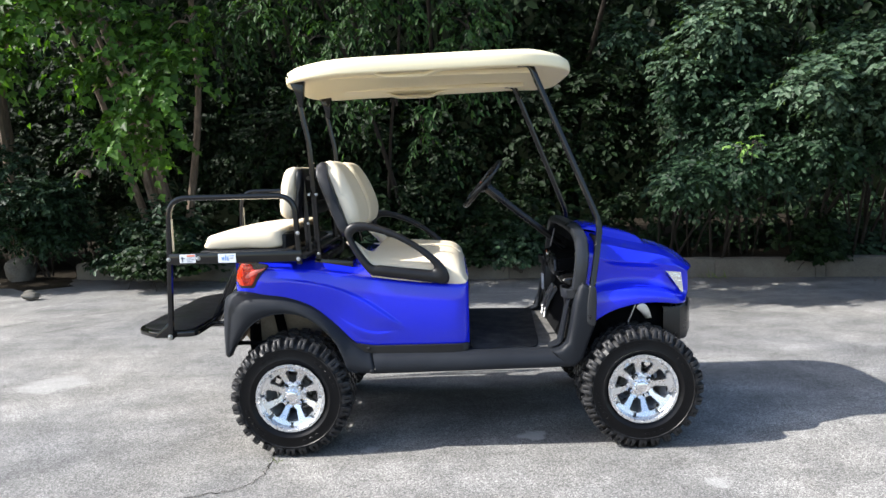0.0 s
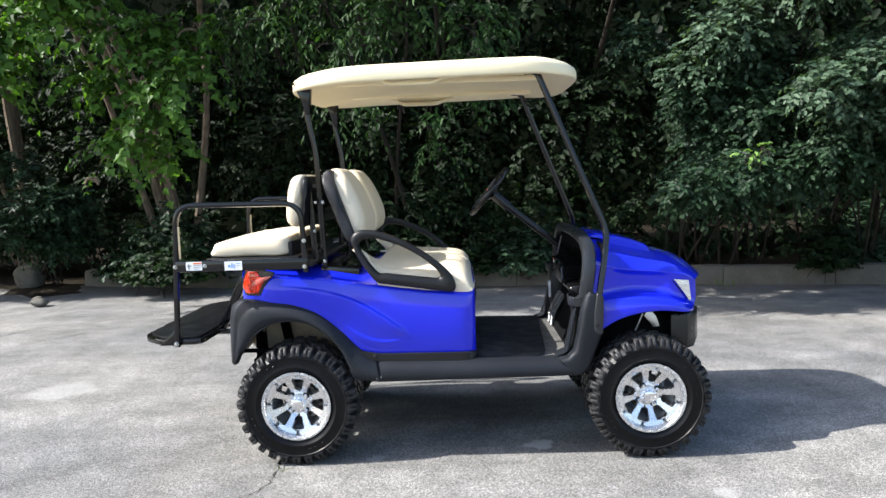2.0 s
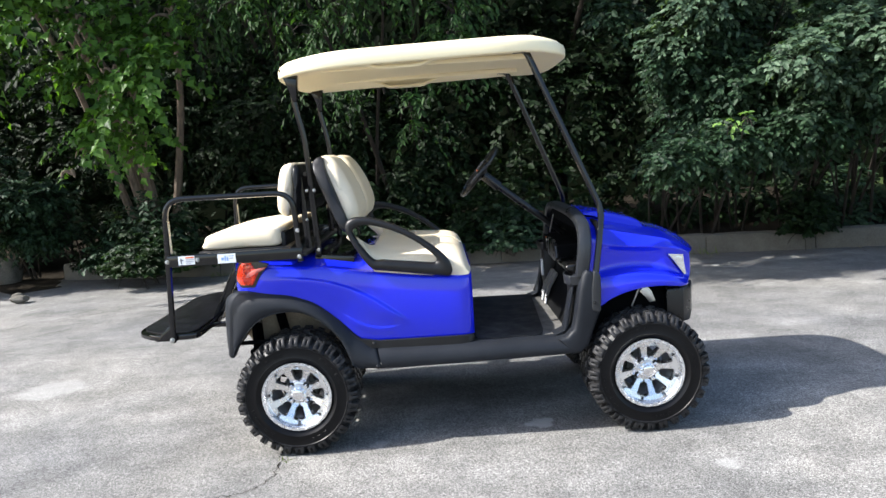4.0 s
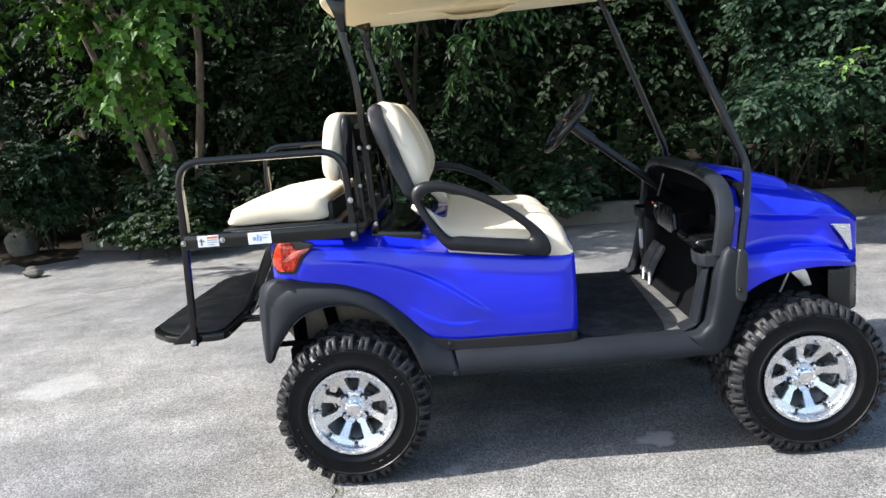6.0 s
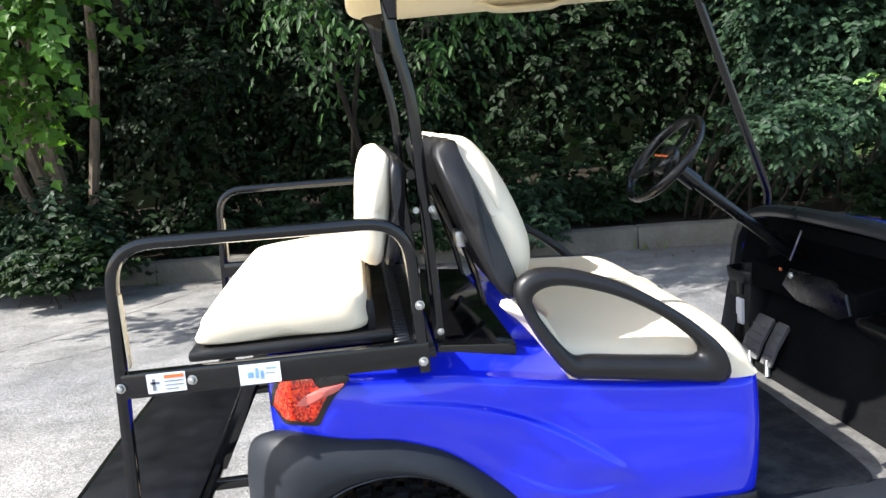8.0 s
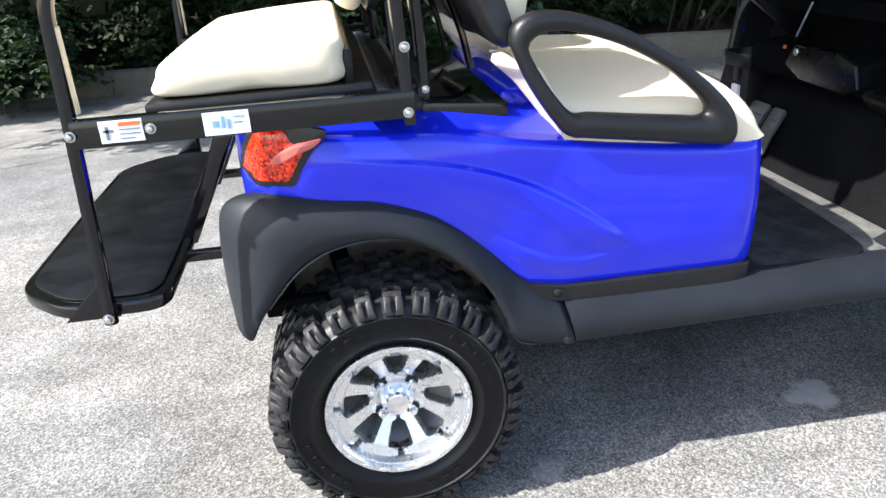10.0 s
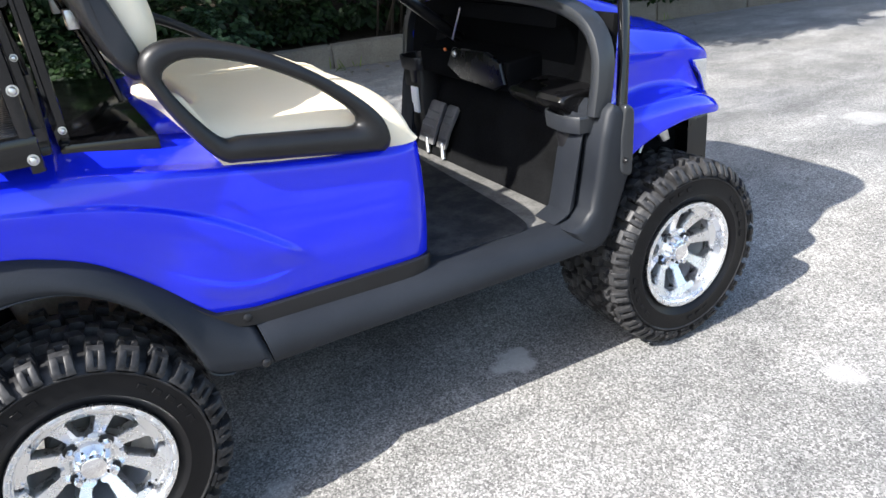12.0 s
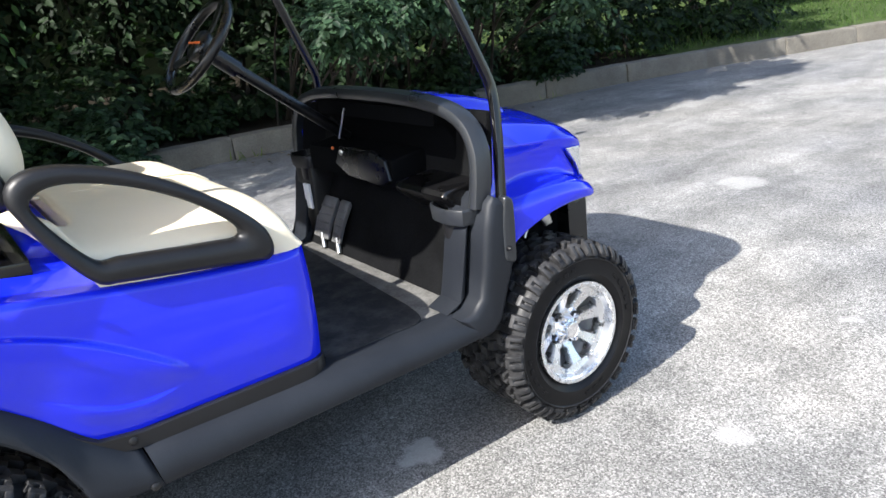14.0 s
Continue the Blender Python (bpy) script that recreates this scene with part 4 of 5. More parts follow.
for k in range(41):
    u = math.sin((k / 40 - 0.5) * math.pi)
    edge = max(0.0, (abs(u) - 0.50) / 0.50)
    tall = (1 - edge ** 2.4) ** (1 / 2.4) * 0.52 + 0.48
    hip = step(0.36, 0.44, abs(0.536 * u))
    row = []
    for q in ring:
        base = along([(0.24, 0.992), (0.300, 0.946), (0.372, 0.874), (0.424, 0.820), (0.46, 0.804), (0.60, 0.80), (0.85, 0.80)], q.x)
        z = base + (q.z - base) * tall
        low = max(0.0, 0.40 - q.x)
        row.append(Vector((q.x + (1 - hip) * low + 0.075 * edge ** 2 * min(1.0, max(0.0, (0.40 - q.x) / 0.12)) - (0.012 * edge ** 4 if q.x > 0.5 else 0.0), 0.536 * u, z - (1 - hip) * min(low * 0.9, max(0.0, z - 0.88)))))
    rings.append(row)
loft(bm, rings)
seat = part("seat_cushion", bm, VINYL, cart, "beige vinyl front bench cushion", 80)
bm = bmesh.new()
tube(bm, flow([(0.36, 0.0, 0.955), (0.44, 0.0, 0.948), (0.56, 0.0, 0.9385), (0.70, 0, 0.9355), (0.78, 0, 0.927), (0.83, 0, 0.895)], 24), 0.004, 0.004, 8)
part("seat_seam", bm, VINYL, seat)


# ---- arm rests ----
def arm_rest(s):
    outer = [(0.283, 1.060), (0.300, 1.095), (0.345, 1.109), (0.42, 1.098), (0.52, 1.060), (0.62, 1.001), (0.70, 0.940), (0.752, 0.885), (0.770, 0.835), (0.758, 0.806), (0.72, 0.808), (0.58, 0.829), (0.44, 0.850), (0.395, 0.862), (0.340, 0.935), (0.300, 1.010)]
    inner = [(0.320, 1.040), (0.332, 1.058), (0.365, 1.068), (0.42, 1.061), (0.51, 1.030), (0.60, 0.980), (0.665, 0.928), (0.695, 0.895), (0.697, 0.878), (0.68, 0.873), (0.64, 0.878), (0.55, 0.889), (0.45, 0.902), (0.408, 0.906), (0.362, 0.960), (0.332, 1.010)]
    o, i = flow([(x, 0, z) for x, z in outer], 80, True), flow([(x, 0, z) for x, z in inner], 80, True)
    bm = bmesh.new()
    rings = []
    for k in range(80):
        row = []
        for j in range(12):
            a = 2 * math.pi * j / 12
            c, w = math.cos(a), math.sin(a)
            m = (abs(c) ** 2.8 + abs(w) ** 2.8) ** (-1 / 2.8)
            q = o[k].lerp(i[k], 0.5 - 0.5 * c * m)
            row.append(Vector((q.x, (0.556 + 0.026 * w * m) * s, q.z)))
        rings.append(row)
    rings.append(rings[0])
    loft(bm, rings, True, False)
    bmesh.ops.remove_doubles(bm, verts=bm.verts, dist=1e-5)
    return part("arm_rest", bm, BLACK, cart, "black moulded plastic arm rest loop", 60)


for s in (-1, 1):
    arm_rest(s)

# ---- steering and dashboard ----
HUB = Vector((0.968, 0.245, 1.256))
AX = Vector((0.76, 0, -0.64)).normalized()
frame_m = Matrix.Translation(HUB) @ AX.to_track_quat("Y", "Z").to_matrix().to_4x4()
bm = bmesh.new()
ringp = [Vector((0.158 * math.cos(2 * math.pi * k / 48), 0, 0.158 * math.sin(2 * math.pi * k / 48))) for k in range(48)]
rings = []
for k, q in enumerate(ringp):
    r = q.normalized()
    rings.append([q + r * 0.0135 * math.cos(2 * math.pi * j / 10) + Vector((0, 0.016 * math.sin(2 * math.pi * j / 10), 0)) for j in range(10)])
loft(bm, rings + [rings[0]], True, False)
bmesh.ops.remove_doubles(bm, verts=bm.verts, dist=1e-5)
for k in range(3):
    a = radians(90 + 120 * k)
    tube(bm, [(0, 0.01, 0), (0.08 * math.cos(a), 0.012, 0.08 * math.sin(a)), (0.16 * math.cos(a), 0, 0.16 * math.sin(a))], 0.018, 0.005, 8, 4, up=(0, 1, 0))
lathe(bm, [(0.001, -0.012), (0.045, -0.010), (0.052, 0.0), (0.05, 0.02), (0.03, 0.035), (0.001, 0.036)], 24)
bm.transform(frame_m)
steering = part("steering_wheel", bm, STEER, cart, "black three-spoke steering wheel", 60)
bm = bmesh.new()
rbox(bm, (-0.050, -0.016, -0.004), (0.050, -0.012, 0.004), 0.002)
bm.transform(frame_m)
part("hub_badge", bm, TAG_RED, steering, "orange and silver hub badge")
bm = bmesh.new()
DOWN = Vector((0.775, 0, -0.63))
rod(bm, HUB + AX * 0.02, HUB + AX * 0.14, 0.028)
rod(bm, HUB + AX * 0.10, HUB + AX * 0.10 + DOWN * 0.50, 0.019)
part("steering_column", bm, STEER, cart)

bm = bmesh.new()
slab(bm, [(1.385, 0.965), (1.392, 1.012), (1.43, 1.012), (1.47, 0.98), (1.48, 0.80), (1.46, 0.78), (1.45, 0.92), (1.415, 0.97)], -0.36, 0.36, bevel=0.01)
part("dash_hood", bm, DULL, cart, "black dashboard interior")
bm = bmesh.new()
slab(bm, [(1.325, 0.835), (1.33, 0.862), (1.46, 0.875), (1.46, 0.76), (1.40, 0.745), (1.33, 0.775)], -0.20, 0.36, bevel=0.012, segs=3)
dash = part("dash_panel", bm, DULL, cart, "black plastic dashboard console")
bm = bmesh.new()
slab(bm, [(-0.20, 0.80), (-0.14, 0.775), (0.06, 0.785), (0.14, 0.82), (0.10, 0.88), (-0.10, 0.885), (-0.18, 0.86)], 1.310, 1.330, "x", 0.008)
part("glove_lid", bm, STEER, dash)
bm = lathe(bmesh.new(), [(0.011, 0), (0.011, -0.012), (0.008, -0.016), (0.001, -0.016)], 14)
bm.transform(pose(1.322, 0.085, 0.862, 0, 0, -90))
part("key_switch", bm, STEEL, dash, "metal key switch")
bm = rod(bmesh.new(), (1.335, 0.13, 0.90), (1.355, 0.10, 1.00), 0.0035, 8)
part("shift_rod", bm, STEEL, dash, "thin bright rod")
bm = lathe(bmesh.new(), [(0.006, 0), (0.006, -0.005), (0.001, -0.008)], 10)
bm.transform(pose(1.320, 0.155, 0.868, 0, 0, -90))
part("indicator_lamp", bm, TAG_RED, dash, "small orange indicator lamp")

bm = bmesh.new()
slab(bm, [(1.320, 0.772), (1.312, 0.790), (1.322, 0.802), (1.46, 0.812), (1.46, 0.70), (1.39, 0.715)], -0.47, -0.215, bevel=0.012, segs=3)
part("dash_tray", bm, STEER, cart, "glossy black dashboard tray")
bm = bmesh.new()
slab(bm, [(1.352, 0.60), (1.345, 0.72), (1.375, 0.735), (1.41, 0.72), (1.40, 0.62)], -0.462, -0.415, bevel=0.006)
part("tray_bracket", bm, BLACK, cart)
for s, mat_, z in ((-1, TRIM, 0.745), (1, BLACK, 0.80)):
    bm = bmesh.new()
    y0 = 0.455 * s if s < 0 else 0.435
    loop = flow([(1.315, y0 + 0.075 * s, z), (1.302, y0 + 0.02 * s, z), (1.315, y0 - 0.06 * s, z), (1.35, y0 - 0.075 * s, z), (1.40, y0 - 0.08 * s, z), (1.42, y0, z), (1.40, y0 + 0.09 * s, z), (1.33, y0 + 0.088 * s, z)], 40, True)
    c = sum(loop, Vector()) / 40
    rings = [[q.lerp(c, 0.06) + Vector((0, 0, -0.030)) for q in loop], [q + Vector((0, 0, 0.010)) for q in loop], [q.lerp(c, 0.04) + Vector((0, 0, 0.015)) for q in loop], [q.lerp(c, 0.10) + Vector((0, 0, 0.014)) for q in loop], [q.lerp(c, 0.14) + Vector((0, 0, -0.015)) for q in loop], [q.lerp(c, 0.9) + Vector((0, 0, -0.015)) for q in loop]]
    loft(bm, rings)
    holder = part("cup_tray", bm, mat_, cart, "moulded dashboard cup tray")
    bm = bmesh.new()
    lathe(bm, [(0.034, -0.06), (0.038, 0.0), (0.034, 0.004), (0.030, 0.0), (0.028, -0.055)], 24, True)
    bm.transform(pose(1.355, y0, z - 0.02, 90, 0, 0))
    part("cup_ring", bm, BLACK, holder)

for y, lean, w in ((0.345, -0.02, 0.056), (0.232, -0.02, 0.032)):
    bm = bmesh.new()
    slab(bm, [(1.325 + lean, 0.515), (1.335 + lean, 0.512), (1.360 + lean, 0.570), (1.402 + lean, 0.640), (1.398 + lean, 0.654), (1.388 + lean, 0.650), (1.350 + lean, 0.582)], y - w, y + w, bevel=0.003)
    for k in range(4):
        zz = 0.54 + 0.026 * k
        xx = 1.330 + lean + along([(0.51, 0.0), (0.57, 0.020), (0.66, 0.066)], zz)
        rbox(bm, (xx - 0.006, y - w * 0.8, zz), (xx + 0.003, y + w * 0.8, zz + 0.008), 0.002, 1)
    pedal = part("pedal", bm, PEDAL, cart, "grey ribbed foot pedal")
    bm = rod(bmesh.new(), (1.335 + lean, y, 0.53), (1.305, y - 0.02, 0.478), 0.010)
    part("pedal_arm", bm, STEEL, pedal)
bm = bmesh.new()
rbox(bm, (1.318, 0.405, 0.610), (1.3285, 0.450, 0.705), 0.002)
part("warning_sticker", bm, TAG, cart, "white sticker on the kick panel")
bm = bmesh.new()
rbox(bm, (1.33, 0.385, 0.475), (1.47, 0.525, 0.79), 0.015)
part("kick_panel", bm, BLACK, cart)
bm = bmesh.new()
slab(bm, [(0.848, 0.62), (0.868, 0.63), (0.876, 0.70), (0.872, 0.76), (0.85, 0.775)], 0.06, 0.17, bevel=0.006)
part("seat_front_switch", bm, BLACK, cart, "black switch box on the seat front")

# ---- rear-facing seat kit ----
for s in (-1, 1):
    y = 0.600 * s
    bm = bmesh.new()
    hoop = fillet([(-0.549, y, 0.585), (-0.532, y, 0.967), (-0.518, y, 1.248), (0.062, y, 1.243), (0.076, y, 0.925)], 0.085, 8)
    tube(bm, hoop, 0.0130, 0.0135, 12, 3.2)
    rail = part("grab_rail", bm, COATED, cart, "glossy black square steel grab rail")
    bm = bmesh.new()
    rbox(bm, (-0.532, y - 0.014, 0.938), (0.088, y + 0.014, 0.990), 0.004, 2)
    beam = part("side_beam", bm, COATED, cart, "black steel side beam with stickers")
    out = y + 0.0145 * s
    for lo, hi, mt in (((-0.480, 0.946), (-0.405, 0.986), TAG), ((-0.30, 0.942), (-0.218, 0.984), TAG)):
        bm = bmesh.new()
        slab(bm, [(lo[0], lo[1]), (hi[0], lo[1]), (hi[0], hi[1]), (lo[0], hi[1])], out, out + 0.0012 * s, bevel=0)
        tag = part("sticker", bm, mt, beam, "printed white sticker")
        bars = ((-0.446, -0.408, 0.975, 0.982, TAG_RED), (-0.474, -0.456, 0.965, 0.970, INK), (-0.470, -0.464, 0.952, 0.976, INK), (-0.446, -0.410, 0.968, 0.970, INK), (-0.446, -0.410, 0.960, 0.962, INK), (-0.446, -0.420, 0.952, 0.954, INK)) if lo[0] < -0.4 else ((-0.284, -0.272, 0.956, 0.968, TAG_BLUE), (-0.268, -0.262, 0.954, 0.976, TAG_BLUE), (-0.258, -0.252, 0.952, 0.970, TAG_BLUE), (-0.247, -0.226, 0.972, 0.975, TAG_BLUE), (-0.247, -0.230, 0.962, 0.964, INK))
        for x0, x1, z0, z1, bm_mat in bars:
            bm = bmesh.new()
            slab(bm, [(x0, z0), (x1, z0), (x1, z1), (x0, z1)], out + 0.0012 * s, out + 0.0020 * s, bevel=0)
            part("print", bm, bm_mat, tag)
    for at in ((-0.531, 0.964), (-0.392, 0.966), (0.073, 0.950), (0.075, 1.070)):
        bolt(rail, (at[0], y + 0.0155 * s, at[1]), 0.0074, s)
    bolt(rail, (-0.548, y + 0.0155 * s, 0.600), 0.008, s)
    bm = bmesh.new()
    rbox(bm, (-0.513, y - 0.010, 1.00), (-0.5095, y + 0.010, 1.15), 0.001, 1)
    part("tan_strip", bm, TAPE, rail, "tan adhesive strip on the post")
    # foot plate gusset
    bm = bmesh.new()
    slab(bm, [(-0.575, 0.588), (-0.640, 0.588), (-0.628, 0.600), (-0.560, 0.668), (-0.545, 0.668), (-0.535, 0.588)], 0.578 * s, 0.586 * s, bevel=0.001)
    part("gusset", bm, COATED, rail)
    # upright seat bracket beside the roof post
    bm = bmesh.new()
    tube(bm, [(0.085, 0.405 * s, 0.95), (0.075, 0.405 * s, 1.15), (0.062, 0.405 * s, 1.33)], 0.014, 0.006, 8, 6)
    bracket = part("back_support", bm, COATED, cart)
    for at in ((0.098, 1.24), (0.088, 1.10)):
        bolt(bracket, (at[0], 0.415 * s, at[1]), 0.0055, s)
    bolt(bracket, (0.132, 0.42 * s, 0.952), 0.006, s)
    bolt(bracket, (0.134, 0.42 * s, 1.240), 0.006, s)
    # support legs from seat frame to foot plate
    bm = bmesh.new()
    slab(bm, [(-0.30, 0.95), (-0.255, 0.95), (-0.43, 0.60), (-0.475, 0.60)], 0.235 * s - 0.02, 0.235 * s + 0.02, bevel=0.004)
    part("foot_plate_leg", bm, COATED, cart)
    bm = bmesh.new()
    rbox(bm, (-0.48, 0.33 * s - 0.012, 0.588), (-0.20, 0.33 * s + 0.012, 0.612), 0.003)
    part("foot_plate_bar", bm, COATED, cart)

bm = bmesh.new()
rbox(bm, (-0.425, -0.50, 0.965), (0.02, 0.50, 0.988), 0.008, 2)
pan = part("rear_seat_pan", bm, BLACK, cart, "black plastic rear seat base")
for lo, hi, nm in (((-0.030, -0.585, 0.945), (0.105, 0.585, 0.962), "seat_cross_plate"), ((-0.036, -0.46, 0.975), (-0.016, 0.46, 1.055), "seat_back_stop")):
    part(nm, rbox(bmesh.new(), lo, hi, 0.005, 2), BLACK, pan)
bm = bmesh.new()
for k in range(46):
    y = -0.575 + k * 0.025
    rbox(bm, (0.018, y, 0.960), (0.055, y + 0.011, 0.972), 0.003, 1)
part("ribbed_tread", bm, TRIM, pan, "ribbed black step strip")
bm = bmesh.new()
pillow(bm, [(-0.400, 0.994), (-0.402, 1.030), (-0.388, 1.054), (-0.34, 1.064), (-0.22, 1.076), (-0.10, 1.082), (-0.052, 1.082), (-0.030, 1.070), (-0.034, 1.04), (-0.046, 0.994), (-0.20, 0.990)], -0.482, 0.482, 0.030, 72, 0.006)
part("rear_seat_cushion", bm, VINYL, cart, "beige vinyl rear seat cushion", 80)
bm = bmesh.new()
pillow(bm, [(-0.046, 1.165), (-0.036, 1.280), (-0.014, 1.352), (0.016, 1.374), (0.048, 1.362), (0.040, 1.245), (0.014, 1.135), (-0.020, 1.126)], -0.455, 0.455, 0.05, 44)
rear_back = part("rear_seat_back", bm, VINYL, cart, "beige vinyl rear seat back with black shell", 80)
bm = bmesh.new()
pillow(bm, [(0.016, 1.135), (0.040, 1.245), (0.046, 1.358), (0.076, 1.350), (0.072, 1.235), (0.046, 1.130)], -0.46, 0.46, 0.04, 36)
part("back_shell", bm, BLACK, rear_back, "black plastic seat shell")
bm = bmesh.new()
for z in (1.20, 1.32):
    rod(bm, (0.095, -0.40, z), (0.095, 0.40, z), 0.011)
part("cross_tube", bm, COATED, cart)

bm = bmesh.new()
plan = [(x, y) for x, y, _ in fillet([(-0.440, 0, 0), (-0.440, -0.582, 0), (-0.640, -0.582, 0), (-0.768, -0.46, 0), (-0.772, 0, 0), (-0.768, 0.46, 0), (-0.640, 0.582, 0), (-0.440, 0.582, 0), (-0.440, 0, 0)], 0.06)][:-1]
slab(bm, plan, 0.588, 0.616, "z", 0.006)
foot = part("foot_plate", bm, COATED, cart, "black steel foot plate with grip mat")
bm = bmesh.new()
mid = Vector((-0.606, 0))
slab(bm, [(mid.x + (x - mid.x) * 0.88, y * 0.955) for x, y in plan], 0.617, 0.622, "z", 0.002)
part("grip_mat", bm, GRIP, foot, "matt black grip mat")

# ---- ground, kerb, verge ----
bm = bmesh.new()
bmesh.ops.create_grid(bm, x_segments=2, y_segments=2, size=600)
tagged(part("ground", bm, ASPHALT), "weathered grey asphalt car park with cracks and pale spots", "ground", kind="structure")

KERB = flow([(-4.5, 6.20, 0), (-2.4, 5.62, 0), (1.05, 5.15, 0), (2.3, 4.98, 0), (4.1, 4.66, 0), (6.4, 4.27, 0), (7.5, 4.10, 0), (8.7, 3.78, 0), (9.9, 3.36, 0), (11.5, 2.85, 0), (16.0, 0.95, 0), (22.0, -2.0, 0)], 24)


def kerb_y(x):
    """The kerb face's y along the lot edge."""
    return np.interp(x, [p.x for p in KERB], [p.y for p in KERB])


def kerb_block(length):
    bm = bmesh.new()
    slab(bm, [(-0.01, -0.02), (0.0, 0.17), (0.012, 0.208), (0.035, 0.220), (0.16, 0.222), (0.165, -0.02)], -length / 2 + 0.004, length / 2 - 0.004, "x", 0.004)
    bmesh.ops.subdivide_edges(bm, edges=[e for e in bm.edges if e.calc_length() > 0.5], cuts=9)
    for v in bm.verts:
        v.co += 0.007 * noise.noise_vector(v.co * 7.0)
    return bm


def kerb():
    lead = new("kerb")
    tagged(lead, "weathered concrete kerb with open joints along the lot edge", "kerb", kind="structure")
    shared = None
    for a, b in zip(KERB, KERB[1:]):
        mid, d = (a + b) / 2, b - a
        if shared is None:
            shared = part("kerb_stone", kerb_block(d.length), CONCRETE, lead)
            ob = shared
        else:
            ob = new("kerb_stone", shared.data)
            ob.parent = lead
        ob.matrix_basis = Matrix.Translation((mid.x, mid.y + random.uniform(-0.008, 0.008), random.uniform(-0.008, 0.004))) @ Matrix.Rotation(math.atan2(d.y, d.x), 4, "Z")


def field(name, outline, z, material, bumpy, label, category, cell=0.25):
    """A slightly uneven sheet of ground inside an outline in x, y, its edge sunk under the asphalt."""
    bm = bmesh.new()
    f = bm.faces.new([bm.verts.new((x, y, 0)) for x, y in outline])
    bmesh.ops.triangulate(bm, faces=[f])
    for _ in range(4):
        bmesh.ops.subdivide_edges(bm, edges=[e for e in bm.edges if e.calc_length() > cell * 2], cuts=1)
    rim = {v for e in bm.edges if e.is_boundary for v in e.verts}
    for v in bm.verts:
        v.co.z = z + bumpy * noise.noise(v.co * 1.3) - (0.05 if v in rim else 0)
    return tagged(part(name, bm, material, angle=80), label, category, kind="structure")


kerb()
back = [(p.x, p.y + 0.14) for p in KERB]
field("verge", back[:13] + [(10, 30), (-4.5, 30)], 0.20, SOIL, 0.05, "leafy soil bank behind the kerb, coloured dark for shade", "verge", 0.8)
field("lawn", back[11:] + [(40, 4), (40, 30), (9.0, 30)], 0.225, LAWN, 0.04, "mown green grass strip behind the kerb", "lawn", 0.8)
field("grass_edge", [(-4.62, 2.6), (-4.60, 3.2), (-4.74, 3.98), (-4.85, 4.7), (-5.3, 5.3), (-40, 6.6), (-40, -2), (-6.2, -1.0)], 0.035, LAWN, 0.02, "rough grass at the edge of the asphalt", "lawn", 0.5)
field("bare_soil", [(-5.5, 5.3), (-4.7, 4.9), (-3.9, 5.45), (-4.4, 6.35), (-4.5, 30), (-40, 30), (-40, 5.6)], 0.03, SOIL, 0.025, "bare dark soil under the shrubs", "soil", 0.5)
# flat sheet added behind the trees; its colour stands for wood shade
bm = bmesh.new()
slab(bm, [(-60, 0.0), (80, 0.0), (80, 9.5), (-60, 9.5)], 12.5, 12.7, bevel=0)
tagged(part("backdrop", bm, SHADE), "flat dark sheet painted as thicket shade behind the trees", "backdrop", kind="structure")


# ---- leaves, blades and litter ----
OVAL = ((0, 0), (0.26, 0.30), (0.22, 0.68), (0, 1), (-0.22, 0.68), (-0.26, 0.30))
LONG = ((0, 0), (0.17, 0.28), (0.14, 0.66), (0, 1), (-0.14, 0.66), (-0.17, 0.28))
LOBED = ((0, 0), (0.46, 0.36), (0.20, 0.58), (0, 1), (-0.20, 0.58), (-0.46, 0.36))


def unit(a):
    return a / np.maximum(1e-9, np.linalg.norm(a, axis=1, keepdims=True))


def leaf_cloud(name, at, ahead, up, size, shape, material, parent, label="", fold=0.16, curl=0.10):
    """One mesh of many folded leaves: base points, directions, upward hints and lengths."""
    n = len(at)
    d = unit(ahead)
    s = unit(np.cross(d, up))
    w = np.cross(s, d)
    co = np.empty((n, 6, 3))
    for k, (u, v) in enumerate(shape):
        lift = fold * abs(u) * 2 - curl * v * v
        co[:, k] = at + size[:, None] * (u * s + v * d + lift * w)
    me = bpy.data.meshes.new(name)
    me.vertices.add(6 * n)
    me.vertices.foreach_set("co", co.reshape(-1))
    quads = np.arange(n)[:, None] * 6 + np.array([0, 1, 2, 3, 0, 3, 4, 5])
    me.loops.add(8 * n)
    me.loops.foreach_set("vertex_index", quads.reshape(-1).astype(np.int32))
    me.polygons.add(2 * n)
    me.polygons.foreach_set("loop_start", np.arange(0, 8 * n, 4).astype(np.int32))
    me.update(calc_edges=True)
    me.materials.append(material)
    ob = new(name, me)
    ob.parent = parent
    return tagged(ob, label)


